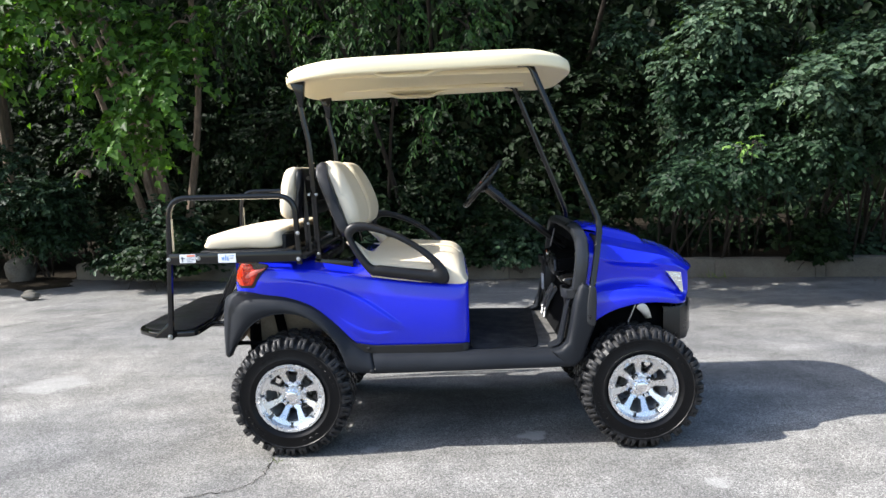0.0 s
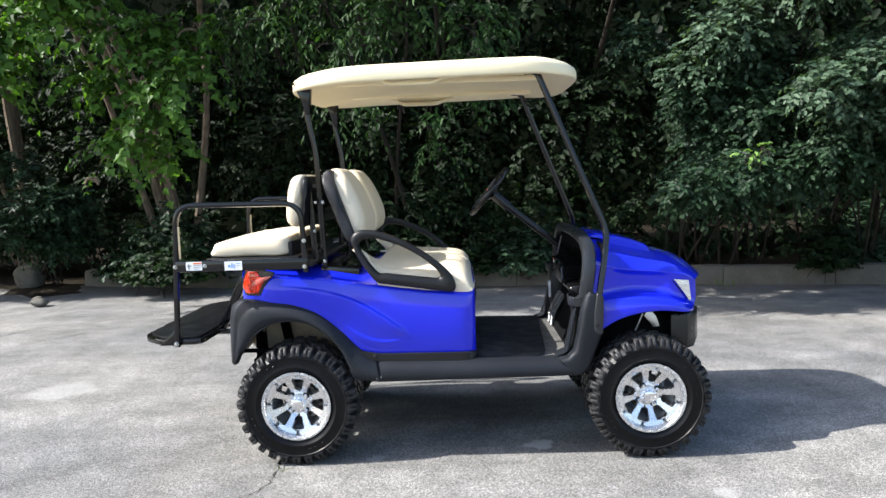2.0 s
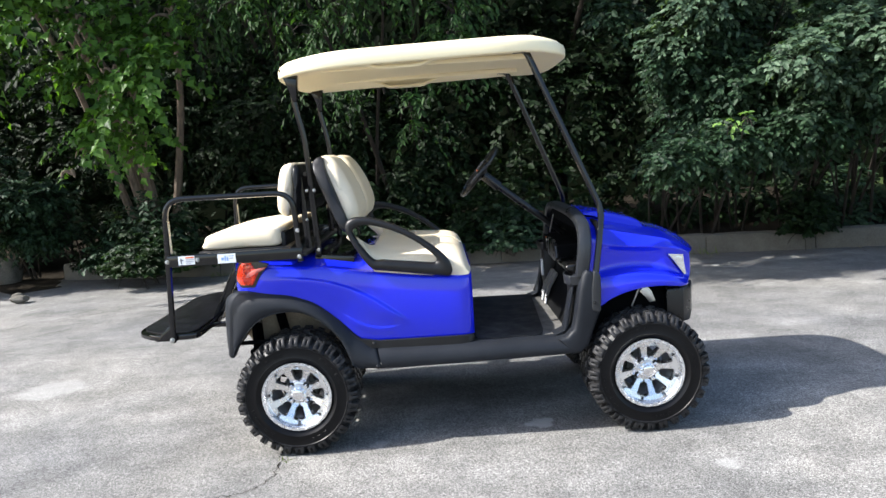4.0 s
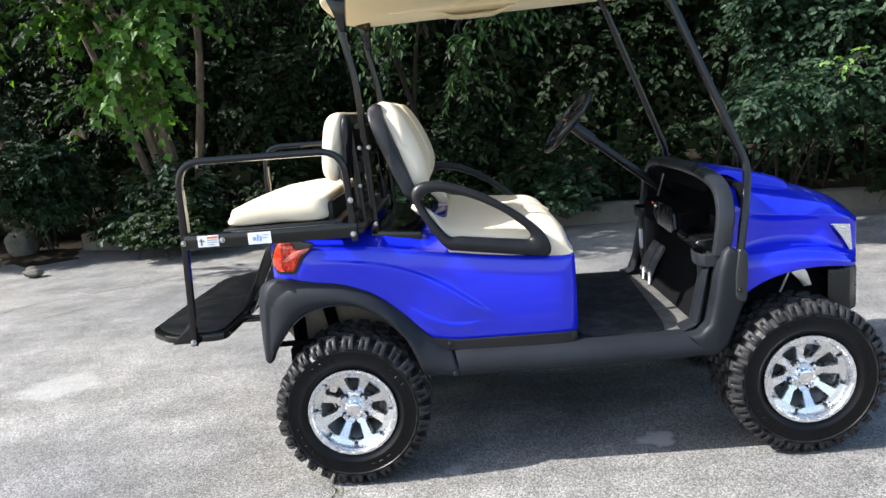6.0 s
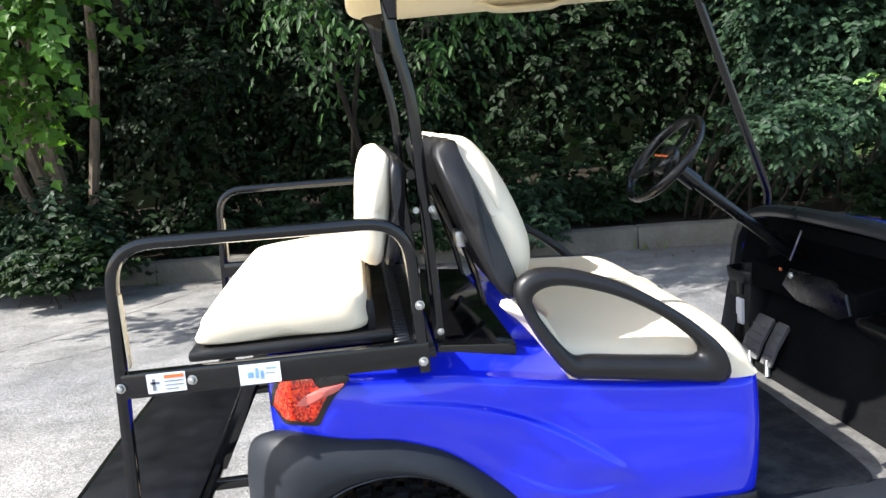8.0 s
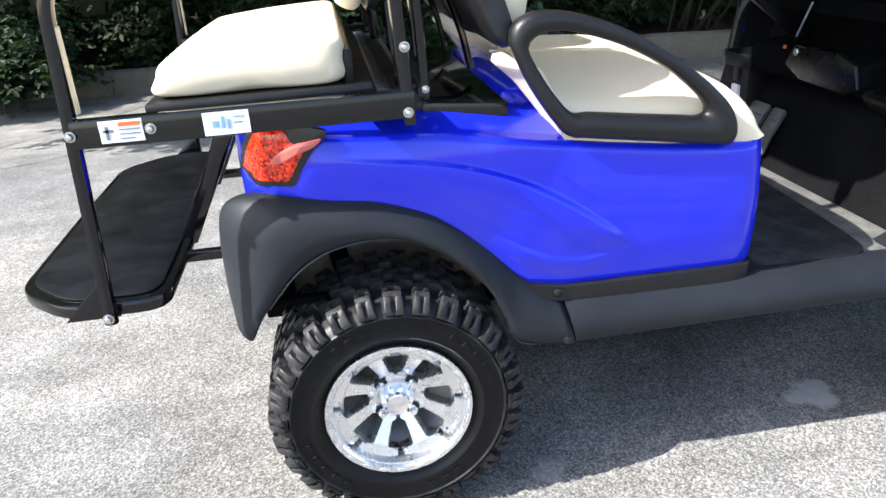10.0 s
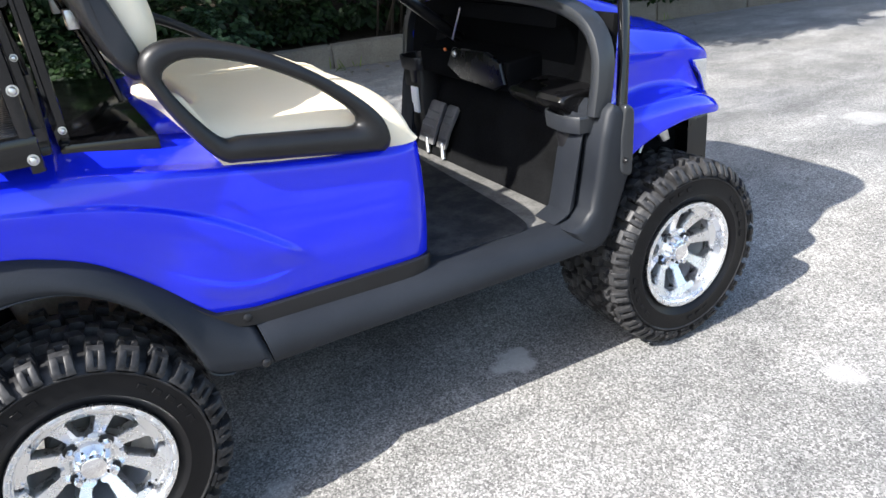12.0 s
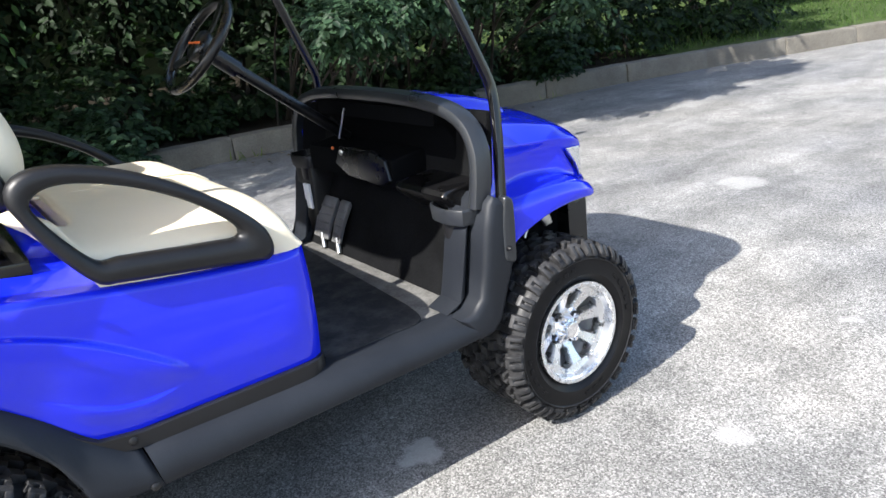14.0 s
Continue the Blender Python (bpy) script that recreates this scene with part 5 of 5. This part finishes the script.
def sprays(rng, blobs, count, length, per, size, droop, face=(0, -0.55, 0.1)):
    """Leaf places on drooping sprays that stand out from a cluster of uneven blobs."""
    b = np.array(blobs, float)
    vol = (b[:, 3] * b[:, 4] * b[:, 5]) ** (2 / 3)
    pick = rng.choice(len(b), count, p=vol / vol.sum())
    d = unit(rng.normal(size=(count, 3)) + np.array(face))
    rad = rng.uniform(0.35, 1.0, count)[:, None] ** 0.6
    start = b[pick, :3] + b[pick, 3:6] * d * rad * (1 + 0.22 * rng.normal(size=(count, 1)))
    way = unit(d * 0.8 + rng.normal(size=(count, 3)) * 0.45 + np.array((0, -0.1, 0.15)))
    run = length * rng.uniform(0.5, 1.3, count)
    k = np.tile(np.arange(per), count)
    i = np.repeat(np.arange(count), per)
    u = (k + rng.uniform(0, 1, len(k))) / per
    p = start[i] + way[i] * (run[i] * u)[:, None]
    p[:, 2] -= droop * run[i] * u * u
    tang = way[i].copy()
    tang[:, 2] -= 2 * droop * u
    side = unit(np.cross(tang, np.array((0, 0, 1.0)))) * np.where(k % 2, 1, -1)[:, None]
    ahead = unit(tang * 0.6 + side * 0.75 + rng.normal(size=p.shape) * 0.22 + np.array((0, 0, -0.35 * droop - 0.15)))
    fan = np.array((-0.35, -0.55, 0.9)) + d * 0.35 + rng.normal(size=(count, 3)) * 0.42
    up = unit(fan[i] + rng.normal(size=p.shape) * 0.22)
    keep = p[:, 2] > 0.06
    return p[keep], ahead[keep], up[keep], (size * rng.uniform(0.6, 1.25, len(p)))[keep]


def limb(bm, points, r0, r1, segs=7):
    line = flow(points, 14)
    rings = []
    for i, q in enumerate(line):
        d = (line[min(i + 1, 13)] - line[max(i - 1, 0)]).normalized()
        s = d.cross(Vector((0.3, 1, 0.1))).normalized()
        w = s.cross(d)
        r = r0 + (r1 - r0) * i / 13
        r *= 1 + 0.12 * noise.noise(q * 3.0)
        rings.append([q + s * (r * math.cos(2 * math.pi * k / segs)) + w * (r * math.sin(2 * math.pi * k / segs)) for k in range(segs)])
    loft(bm, rings)


seeds = iter(range(100, 400))


def plant(name, label, category, base, blobs, leaves, length, per, size, droop, shape, material, stems=3, girth=0.03, group="trees behind the kerb", face=(0, -0.55, 0.1), foot_spread=0.25):
    """A tree or shrub: tapered stems that run up into its blobs, and a crown of leaf sprays."""
    rng = np.random.default_rng(next(seeds))
    root = thing(name, label, category, group, at=base)
    foot = Vector(base)
    bm = bmesh.new()
    order = sorted(blobs, key=lambda q: -q[5] * q[3])
    for k in range(stems):
        q = order[k % len(order)]
        f = Vector((rng.uniform(-1, 1) * foot_spread, rng.uniform(-0.5, 1) * foot_spread, -0.05))
        tip = Vector(q[:3]) - foot + Vector((rng.uniform(-0.3, 0.3) * q[3], rng.uniform(-0.2, 0.3) * q[4], 0.5 * q[5]))
        m1 = f.lerp(tip, 0.35) + Vector((rng.uniform(-0.1, 0.1), rng.uniform(-0.05, 0.15), 0.12 * tip.z))
        m2 = f.lerp(tip, 0.7) + Vector((rng.uniform(-0.15, 0.15), 0, 0.08 * tip.z))
        limb(bm, [f, m1, m2, tip], girth * rng.uniform(0.7, 1.15), girth * 0.25)
    for q in blobs:
        for _ in range(3):
            c = Vector(q[:3]) - foot
            out = Vector((rng.normal() * q[3], -abs(rng.normal()) * q[4] * 0.8, rng.normal() * q[5])) * 0.6
            limb(bm, [c + Vector((0, 0.25 * q[4], -0.4 * q[5])), c + out * 0.35, c + out * 0.75, c + out + Vector((0, 0, -0.06))], girth * 0.3, 0.004, 5)
    # all stems but the maple's take the bark with painted shade
    part("trunk", bm, BARK if name == "maple_tree" else SHADED_BARK, root, "grey-brown stems")
    rel = [(q[0] - foot.x, q[1] - foot.y, q[2] - foot.z, q[3], q[4], q[5]) for q in blobs]
    p, d, u, sz = sprays(rng, rel, max(1, int(leaves / per)), length, per, size, droop, face)
    ok = p[:, 2] + foot.z > 0.06
    leaf_cloud("crown", p[ok], d[ok], u[ok], sz[ok], shape, material, root)
    return root


rr = random.Random(5)


def broken(blobs, n, f):
    """Splits wide blobs into small separate clumps, so that dark gaps stay between them."""
    out = []
    for x, y, z, a, b, c in blobs:
        for _ in range(n):
            u, v, w = rr.uniform(-0.8, 0.8), rr.uniform(-0.9, 0.5), rr.uniform(-0.85, 0.85)
            g = f * rr.uniform(0.6, 1.3)
            out.append((x + u * a, y + v * b, z + w * c, a * g, b * g, c * g * 0.7))
    return out


# broad-leaved tree with three bare stems and hanging fresh-green branches
plant("maple_tree", "broad-leaved tree with bare stems and hanging fresh-green branches", "tree", (-3.25, 6.33, 0.2),
      broken([(-3.25, 3.37, 2.93, 0.68, 0.48, 0.56), (-2.33, 3.43, 2.63, 0.33, 0.28, 0.30), (-2.00, 3.69, 3.05, 0.44, 0.40, 0.38), (-2.42, 3.60, 2.22, 0.28, 0.24, 0.30), (-3.95, 3.37, 2.79, 0.56, 0.48, 0.48), (-2.83, 3.85, 4.10, 1.26, 0.94, 0.63)], 6, 0.34)
      + [(-1.85, 3.27, 2.37, 0.20, 0.19, 0.17), (-2.12, 3.26, 2.12, 0.17, 0.16, 0.16), (-2.37, 3.29, 1.87, 0.14, 0.13, 0.14), (-2.59, 3.27, 1.67, 0.11, 0.10, 0.13), (-2.81, 3.29, 1.46, 0.06, 0.06, 0.08), (-2.33, 3.95, 1.69, 0.23, 0.16, 0.16)],
      8600, 0.32, 9, 0.098, 0.55, LOBED, MAPLE, 5, 0.075, foot_spread=0.22)
plant("maple_tree", "broad-leaved tree with overhanging fresh-green branches", "tree", (-5.88, 7.14, 0.05),
      broken([(-5.36, 5.22, 3.20, 0.74, 0.56, 0.74), (-4.95, 5.53, 4.20, 1.02, 0.65, 0.65), (-6.37, 5.66, 3.69, 0.94, 0.75, 0.85), (-5.65, 5.93, 5.05, 1.30, 0.93, 0.84)], 7, 0.36),
      7000, 0.40, 9, 0.105, 0.55, LOBED, MAPLE, 4, 0.09)
# willow-like drooping branches
plant("elm_tree", "tree with long drooping branches of narrow leaves", "tree", (-0.01, 6.72, 0.2),
      broken([(0.07, 3.29, 2.51, 0.40, 0.33, 0.55), (0.39, 3.32, 2.06, 0.33, 0.25, 0.47), (-0.38, 3.41, 2.81, 0.44, 0.37, 0.44), (0.72, 3.36, 2.71, 0.43, 0.36, 0.50), (-0.16, 3.46, 3.76, 1.10, 0.88, 0.59), (-1.08, 3.70, 3.13, 0.60, 0.45, 0.37)], 6, 0.38),
      7500, 0.37, 12, 0.078, 0.85, LONG, ELM, 2, 0.035)
# low bushes that spill over the kerb
for x, y, r, h, n in ((-2.78, 4.98, 0.42, 0.36, 5200), (-2.95, 5.30, 0.40, 0.62, 3600), (-3.05, 5.45, 0.56, 0.74, 5600), (-3.60, 5.95, 0.41, 0.62, 3200), (-1.75, 6.45, 0.45, 0.60, 3600), (-0.34, 5.38, 0.26, 0.34, 2000), (0.51, 5.28, 0.26, 0.32, 2000), (-0.69, 5.95, 0.50, 0.60, 2600), (0.16, 5.90, 0.46, 0.55, 2400), (1.30, 5.45, 0.50, 0.62, 2600), (1.62, 5.02, 0.33, 0.46, 2200), (0.97, 5.20, 0.20, 0.30, 1500), (2.75, 6.0, 0.45, 0.50, 2800), (4.98, 4.55, 0.20, 0.62, 2200), (5.74, 5.25, 0.42, 0.60, 3200), (6.55, 4.62, 0.32, 0.52, 2600), (7.2, 5.10, 0.50, 0.60, 3200)):
    plant("low_bush", "low dark-green bush spilling over the kerb", "bush", (x, y + 0.25, 0.15),
          [(x, y, 0.35 * h, r, r * 0.75, h * 0.55), (x + 0.2 * r, y + 0.15, h * 0.85, r * 0.7, r * 0.6, h * 0.5), (x - 0.3 * r, y - 0.1, 0.2, r * 0.6, r * 0.5, 0.2)],
          n, 0.28, 9, 0.075, 0.35, OVAL, BUSH if rr.random() < 0.75 else SHRUB, 4, 0.012, "bushes along the kerb", foot_spread=0.1)
# arching grey-green shrubs
def clumps(x, y, z, w, n, low, high, lean=0.55):
    """Small separate leaf clumps spread over a shrub, so that gaps stay between them."""
    out = []
    for _ in range(n):
        r = w * rr.uniform(0.20, 0.44)
        out.append((x + rr.uniform(-1, 1) * w, y - rr.uniform(-0.35, lean), min(high, max(low, z + rr.uniform(-1, 1) * w)), r * 1.25, r * 0.9, r * 0.62))
    return out


# high shrubs on the right take the lighter leaf that stands for sun
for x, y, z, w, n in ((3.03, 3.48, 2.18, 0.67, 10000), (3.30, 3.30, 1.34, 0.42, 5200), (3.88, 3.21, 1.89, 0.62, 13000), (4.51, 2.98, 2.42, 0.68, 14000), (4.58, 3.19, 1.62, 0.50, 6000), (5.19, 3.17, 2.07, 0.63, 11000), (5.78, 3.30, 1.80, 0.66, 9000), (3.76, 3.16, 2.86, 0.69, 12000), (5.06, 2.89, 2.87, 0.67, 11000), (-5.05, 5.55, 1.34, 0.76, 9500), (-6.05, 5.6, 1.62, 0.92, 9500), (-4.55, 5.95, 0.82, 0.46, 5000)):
    plant("honeysuckle_shrub", "arching shrub with small grey-green leaves", "shrub", (x * 1.12, y + 2.1, 0.18) if x > 0 else (x, y + 0.6, 0.1), clumps(x, y, z, w, 8, 0.7, 4.0, 0.6), int(n * 0.78), 0.23, 10, 0.065, 0.30, OVAL, LIT_SHRUB if x > 3.6 and z > 1.9 else SHRUB, 4, 0.018, "shrubs behind the kerb")
# hedge masses in the gaps, their leaf colour darkened to stand for shade
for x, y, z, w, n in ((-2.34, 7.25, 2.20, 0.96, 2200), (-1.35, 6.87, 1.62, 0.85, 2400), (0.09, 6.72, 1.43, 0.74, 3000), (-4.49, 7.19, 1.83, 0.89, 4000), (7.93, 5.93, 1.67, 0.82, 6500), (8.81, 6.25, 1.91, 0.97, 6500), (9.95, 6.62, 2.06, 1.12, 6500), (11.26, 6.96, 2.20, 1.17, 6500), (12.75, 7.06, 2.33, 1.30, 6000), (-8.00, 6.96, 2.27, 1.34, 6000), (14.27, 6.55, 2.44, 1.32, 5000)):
    plant("hedge_shrub", "dense shrub with leaves coloured near-black for shade", "shrub", (x, y + 0.6, 0.2), clumps(x, y, z, w, 11, 0.4, 5.0), n, 0.36, 10, 0.088, 0.4, OVAL, SHADELEAF, 3, 0.02, "shrubs behind the kerb")
# low understorey that closes the view below the crowns, leaves darkened for shade
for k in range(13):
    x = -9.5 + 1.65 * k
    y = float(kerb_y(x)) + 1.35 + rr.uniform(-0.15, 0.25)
    plant("understorey_shrub", "understorey shrub with shade put into its leaf colour", "shrub", (x, y + 0.3, 0.2), [(x, y, 0.62, 1.0, 0.4, 0.6), (x + 0.5, y + 0.3, 1.9, 0.9, 0.5, 0.7), (x - 0.5, y + 0.6, 2.7, 0.9, 0.5, 0.7)], 5600, 0.40, 9, 0.10, 0.4, OVAL, SHADELEAF, 2, 0.02, "understorey in the shade")
# the tall trees behind; their unseen upper crowns are added to block skylight
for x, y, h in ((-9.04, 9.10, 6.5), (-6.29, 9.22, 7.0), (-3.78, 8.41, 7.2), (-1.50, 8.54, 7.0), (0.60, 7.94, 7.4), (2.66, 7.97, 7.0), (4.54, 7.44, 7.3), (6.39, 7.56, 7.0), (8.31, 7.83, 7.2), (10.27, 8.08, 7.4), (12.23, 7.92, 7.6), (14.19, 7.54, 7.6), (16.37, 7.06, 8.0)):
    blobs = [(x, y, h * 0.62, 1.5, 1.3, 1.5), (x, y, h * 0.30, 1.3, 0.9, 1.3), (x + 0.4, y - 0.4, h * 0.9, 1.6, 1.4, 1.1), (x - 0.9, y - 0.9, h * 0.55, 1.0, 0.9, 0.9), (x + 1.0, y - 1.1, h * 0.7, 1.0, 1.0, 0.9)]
    plant("woodland_tree", "tall dark woodland tree behind the shrubs", "tree", (x, y + 0.3, 0.2), blobs, 4200, 0.6, 10, 0.17, 0.4, OVAL, SHADELEAF, 2, 0.07, "tall trees behind")
# unseen high boughs, added out over the lot edge to shade it
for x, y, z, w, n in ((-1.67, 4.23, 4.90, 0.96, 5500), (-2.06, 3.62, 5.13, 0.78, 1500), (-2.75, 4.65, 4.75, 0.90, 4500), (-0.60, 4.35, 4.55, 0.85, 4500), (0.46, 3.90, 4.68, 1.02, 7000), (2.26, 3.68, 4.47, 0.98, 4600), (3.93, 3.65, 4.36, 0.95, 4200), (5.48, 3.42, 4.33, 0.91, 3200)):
    plant("shade_bough_tree", "unseen leafy tree added so its high boughs shade the kerb", "tree", (x + 0.5, 9.0, 0.2),
          [(x, y, z, w, 0.40, 0.35), (x - 0.8, y + 0.1, z + 0.3, w * 0.6, 0.35, 0.35), (x + 0.9, y - 0.1, z + 0.3, w * 0.6, 0.35, 0.35)], n, 0.4, 10, 0.12, 0.4, OVAL, SHADELEAF, 1, 0.06)
# one sunlit lime-green sprig
plant("young_sprig", "sunlit lime-green young leaf sprig among the shrubs", "shrub", (4.0, 4.9, 0.2), [(3.30, 2.24, 1.50, 0.07, 0.05, 0.03), (3.21, 2.28, 1.45, 0.05, 0.04, 0.03)], 56, 0.12, 7, 0.048, 0.5, OVAL, LIME, 1, 0.012)


def scatter(name, n, x0, x1, y0, y1, height, size, material, label, category, lying=False, seed=3, ok=None):
    """Blades or bits spread over a patch of ground."""
    rng = np.random.default_rng(seed)
    x, y = rng.uniform(x0, x1, n), rng.uniform(y0, y1, n)
    if ok is not None:
        keep = ok(x, y, rng)
        x, y = x[keep], y[keep]
    n = len(x)
    at = np.stack([x, y, np.full(n, height)], 1)
    ahead = rng.normal(size=(n, 3)) * (1.0, 1.0, 0.15 if lying else 0.2) + ((0, 0, 0.0) if lying else (0, 0, 1.5))
    up = rng.normal(size=(n, 3)) * (0.3 if lying else 1.0) + ((0, 0, 1.0) if lying else (0, -1, 0))
    ob = leaf_cloud(name, at, ahead, up, size * rng.uniform(0.5, 1.4, n), OVAL if lying else ((0, 0), (0.05, 0.3), (0.03, 0.7), (0, 1), (-0.03, 0.7), (-0.05, 0.3)), material, None)
    return tagged(ob, label, category, kind="stuff")


scatter("verge_grass", 30000, 7.2, 22, -1.5, 9.0, 0.215, 0.09, VERGE, "mown green grass blades on the verge", "grass", seed=4,
        ok=lambda x, y, r: (y > np.interp(x, [7.5, 8.7, 9.9, 11.5, 16, 22], [4.38, 4.05, 3.64, 3.14, 1.25, -1.7])) & (x + r.normal(size=len(x)) * 0.4 > 8.0))
scatter("edge_grass", 20000, -9.0, -4.4, 2.3, 6.2, 0.03, 0.075, GRASS, "rough grass tufts at the asphalt edge", "grass", seed=6,
        ok=lambda x, y, r: (x < np.interp(y, [2.3, 3.2, 3.9, 4.7, 5.4], [-4.66, -4.64, -4.76, -4.9, -5.5]) + r.normal(size=len(x)) * 0.07) & (y < 5.5) & (np.sin(x * 3.1) + np.cos(y * 2.7 + x) + r.normal(size=len(x)) * 0.7 > -0.7))
scatter("kerb_litter", 5200, -4.3, 6.5, 3.4, 6.2, 0.006, 0.030, LITTER, "dry leaf litter and twigs along the kerb", "litter", True, 7,
        ok=lambda x, y, r: r.uniform(0, 1, len(x)) < np.clip((y - kerb_y(x) + 0.8) / 0.8, 0, 1) ** 1.5 * (y < kerb_y(x) - 0.02) * (0.35 + 0.65 * (np.sin(x * 2.3) > -0.2)))
scatter("kerb_weeds", 3600, -3.6, 6.5, 4.1, 6.0, 0.0, 0.10, GRASS, "small weeds growing at the kerb foot", "weeds", seed=8, ok=lambda x, y, r: (np.sin(x * 5.3) + np.sin(x * 2.1 + 1) > 1.1) & (np.abs(y - kerb_y(x) + 0.12) < 0.1))
scatter("crack_weed", 16, -0.10, -0.05, -0.70, -0.66, 0.0, 0.03, GRASS, "small weed tuft growing from a crack", "weeds", seed=9)

# cracks in the asphalt
def crack(points, width, seed):
    rng = random.Random(seed)
    line = flow([(x, y, 0.004) for x, y in points], 60)
    bm = bmesh.new()
    a, b = [], []
    for i, q in enumerate(line):
        d = (line[min(i + 1, 59)] - line[max(i - 1, 0)]).normalized()
        s = Vector((-d.y, d.x, 0))
        q = q + s * rng.uniform(-1, 1) * 0.012
        w = width * rng.uniform(0.3, 1.0) * min(1, (59 - i) / 8 + 0.1)
        a.append(bm.verts.new(q + s * w)), b.append(bm.verts.new(q - s * w))
    for i in range(59):
        bm.faces.new((a[i], b[i], b[i + 1], a[i + 1]))
    tagged(part("ground_crack", bm, SOIL), "thin dirt-filled crack in the asphalt", "crack", kind="structure")


crack([(-0.11, -0.50), (-0.088, -0.80), (-0.14, -0.95), (-0.25, -1.0), (-0.40, -1.06), (-0.8, -1.3), (-1.1, -1.7)], 0.004, 1)
crack([(-4.2, 0.2), (-3.66, 1.67), (-3.44, 2.91), (-2.65, 3.58), (-1.9, 4.6), (-1.5, 5.3)], 0.007, 2)
crack([(-3.9, 1.9), (-3.2, 2.2), (-2.6, 2.9), (-1.9, 3.3), (-1.1, 4.2), (-0.6, 5.4)], 0.004, 3)

# stones at the end of the kerb
for x, y, sx, sy, sz in ((-5.2, 6.1, 0.22, 0.15, 0.20), (-4.14, 4.45, 0.11, 0.08, 0.045), (-4.3, 4.7, 0.07, 0.05, 0.04)):
    bm = bmesh.new()
    bmesh.ops.create_icosphere(bm, subdivisions=3, radius=1)
    for v in bm.verts:
        v.co = Vector((v.co.x * sx, v.co.y * sy, v.co.z * sz)) * (1 + 0.25 * noise.noise(v.co * 1.6))
        v.co += Vector((x, y, sz * 0.7 + 0.02))
    tagged(part("stone", bm, ROCK), "grey fieldstone lying in the dirt", "stone", "stones by the grass")
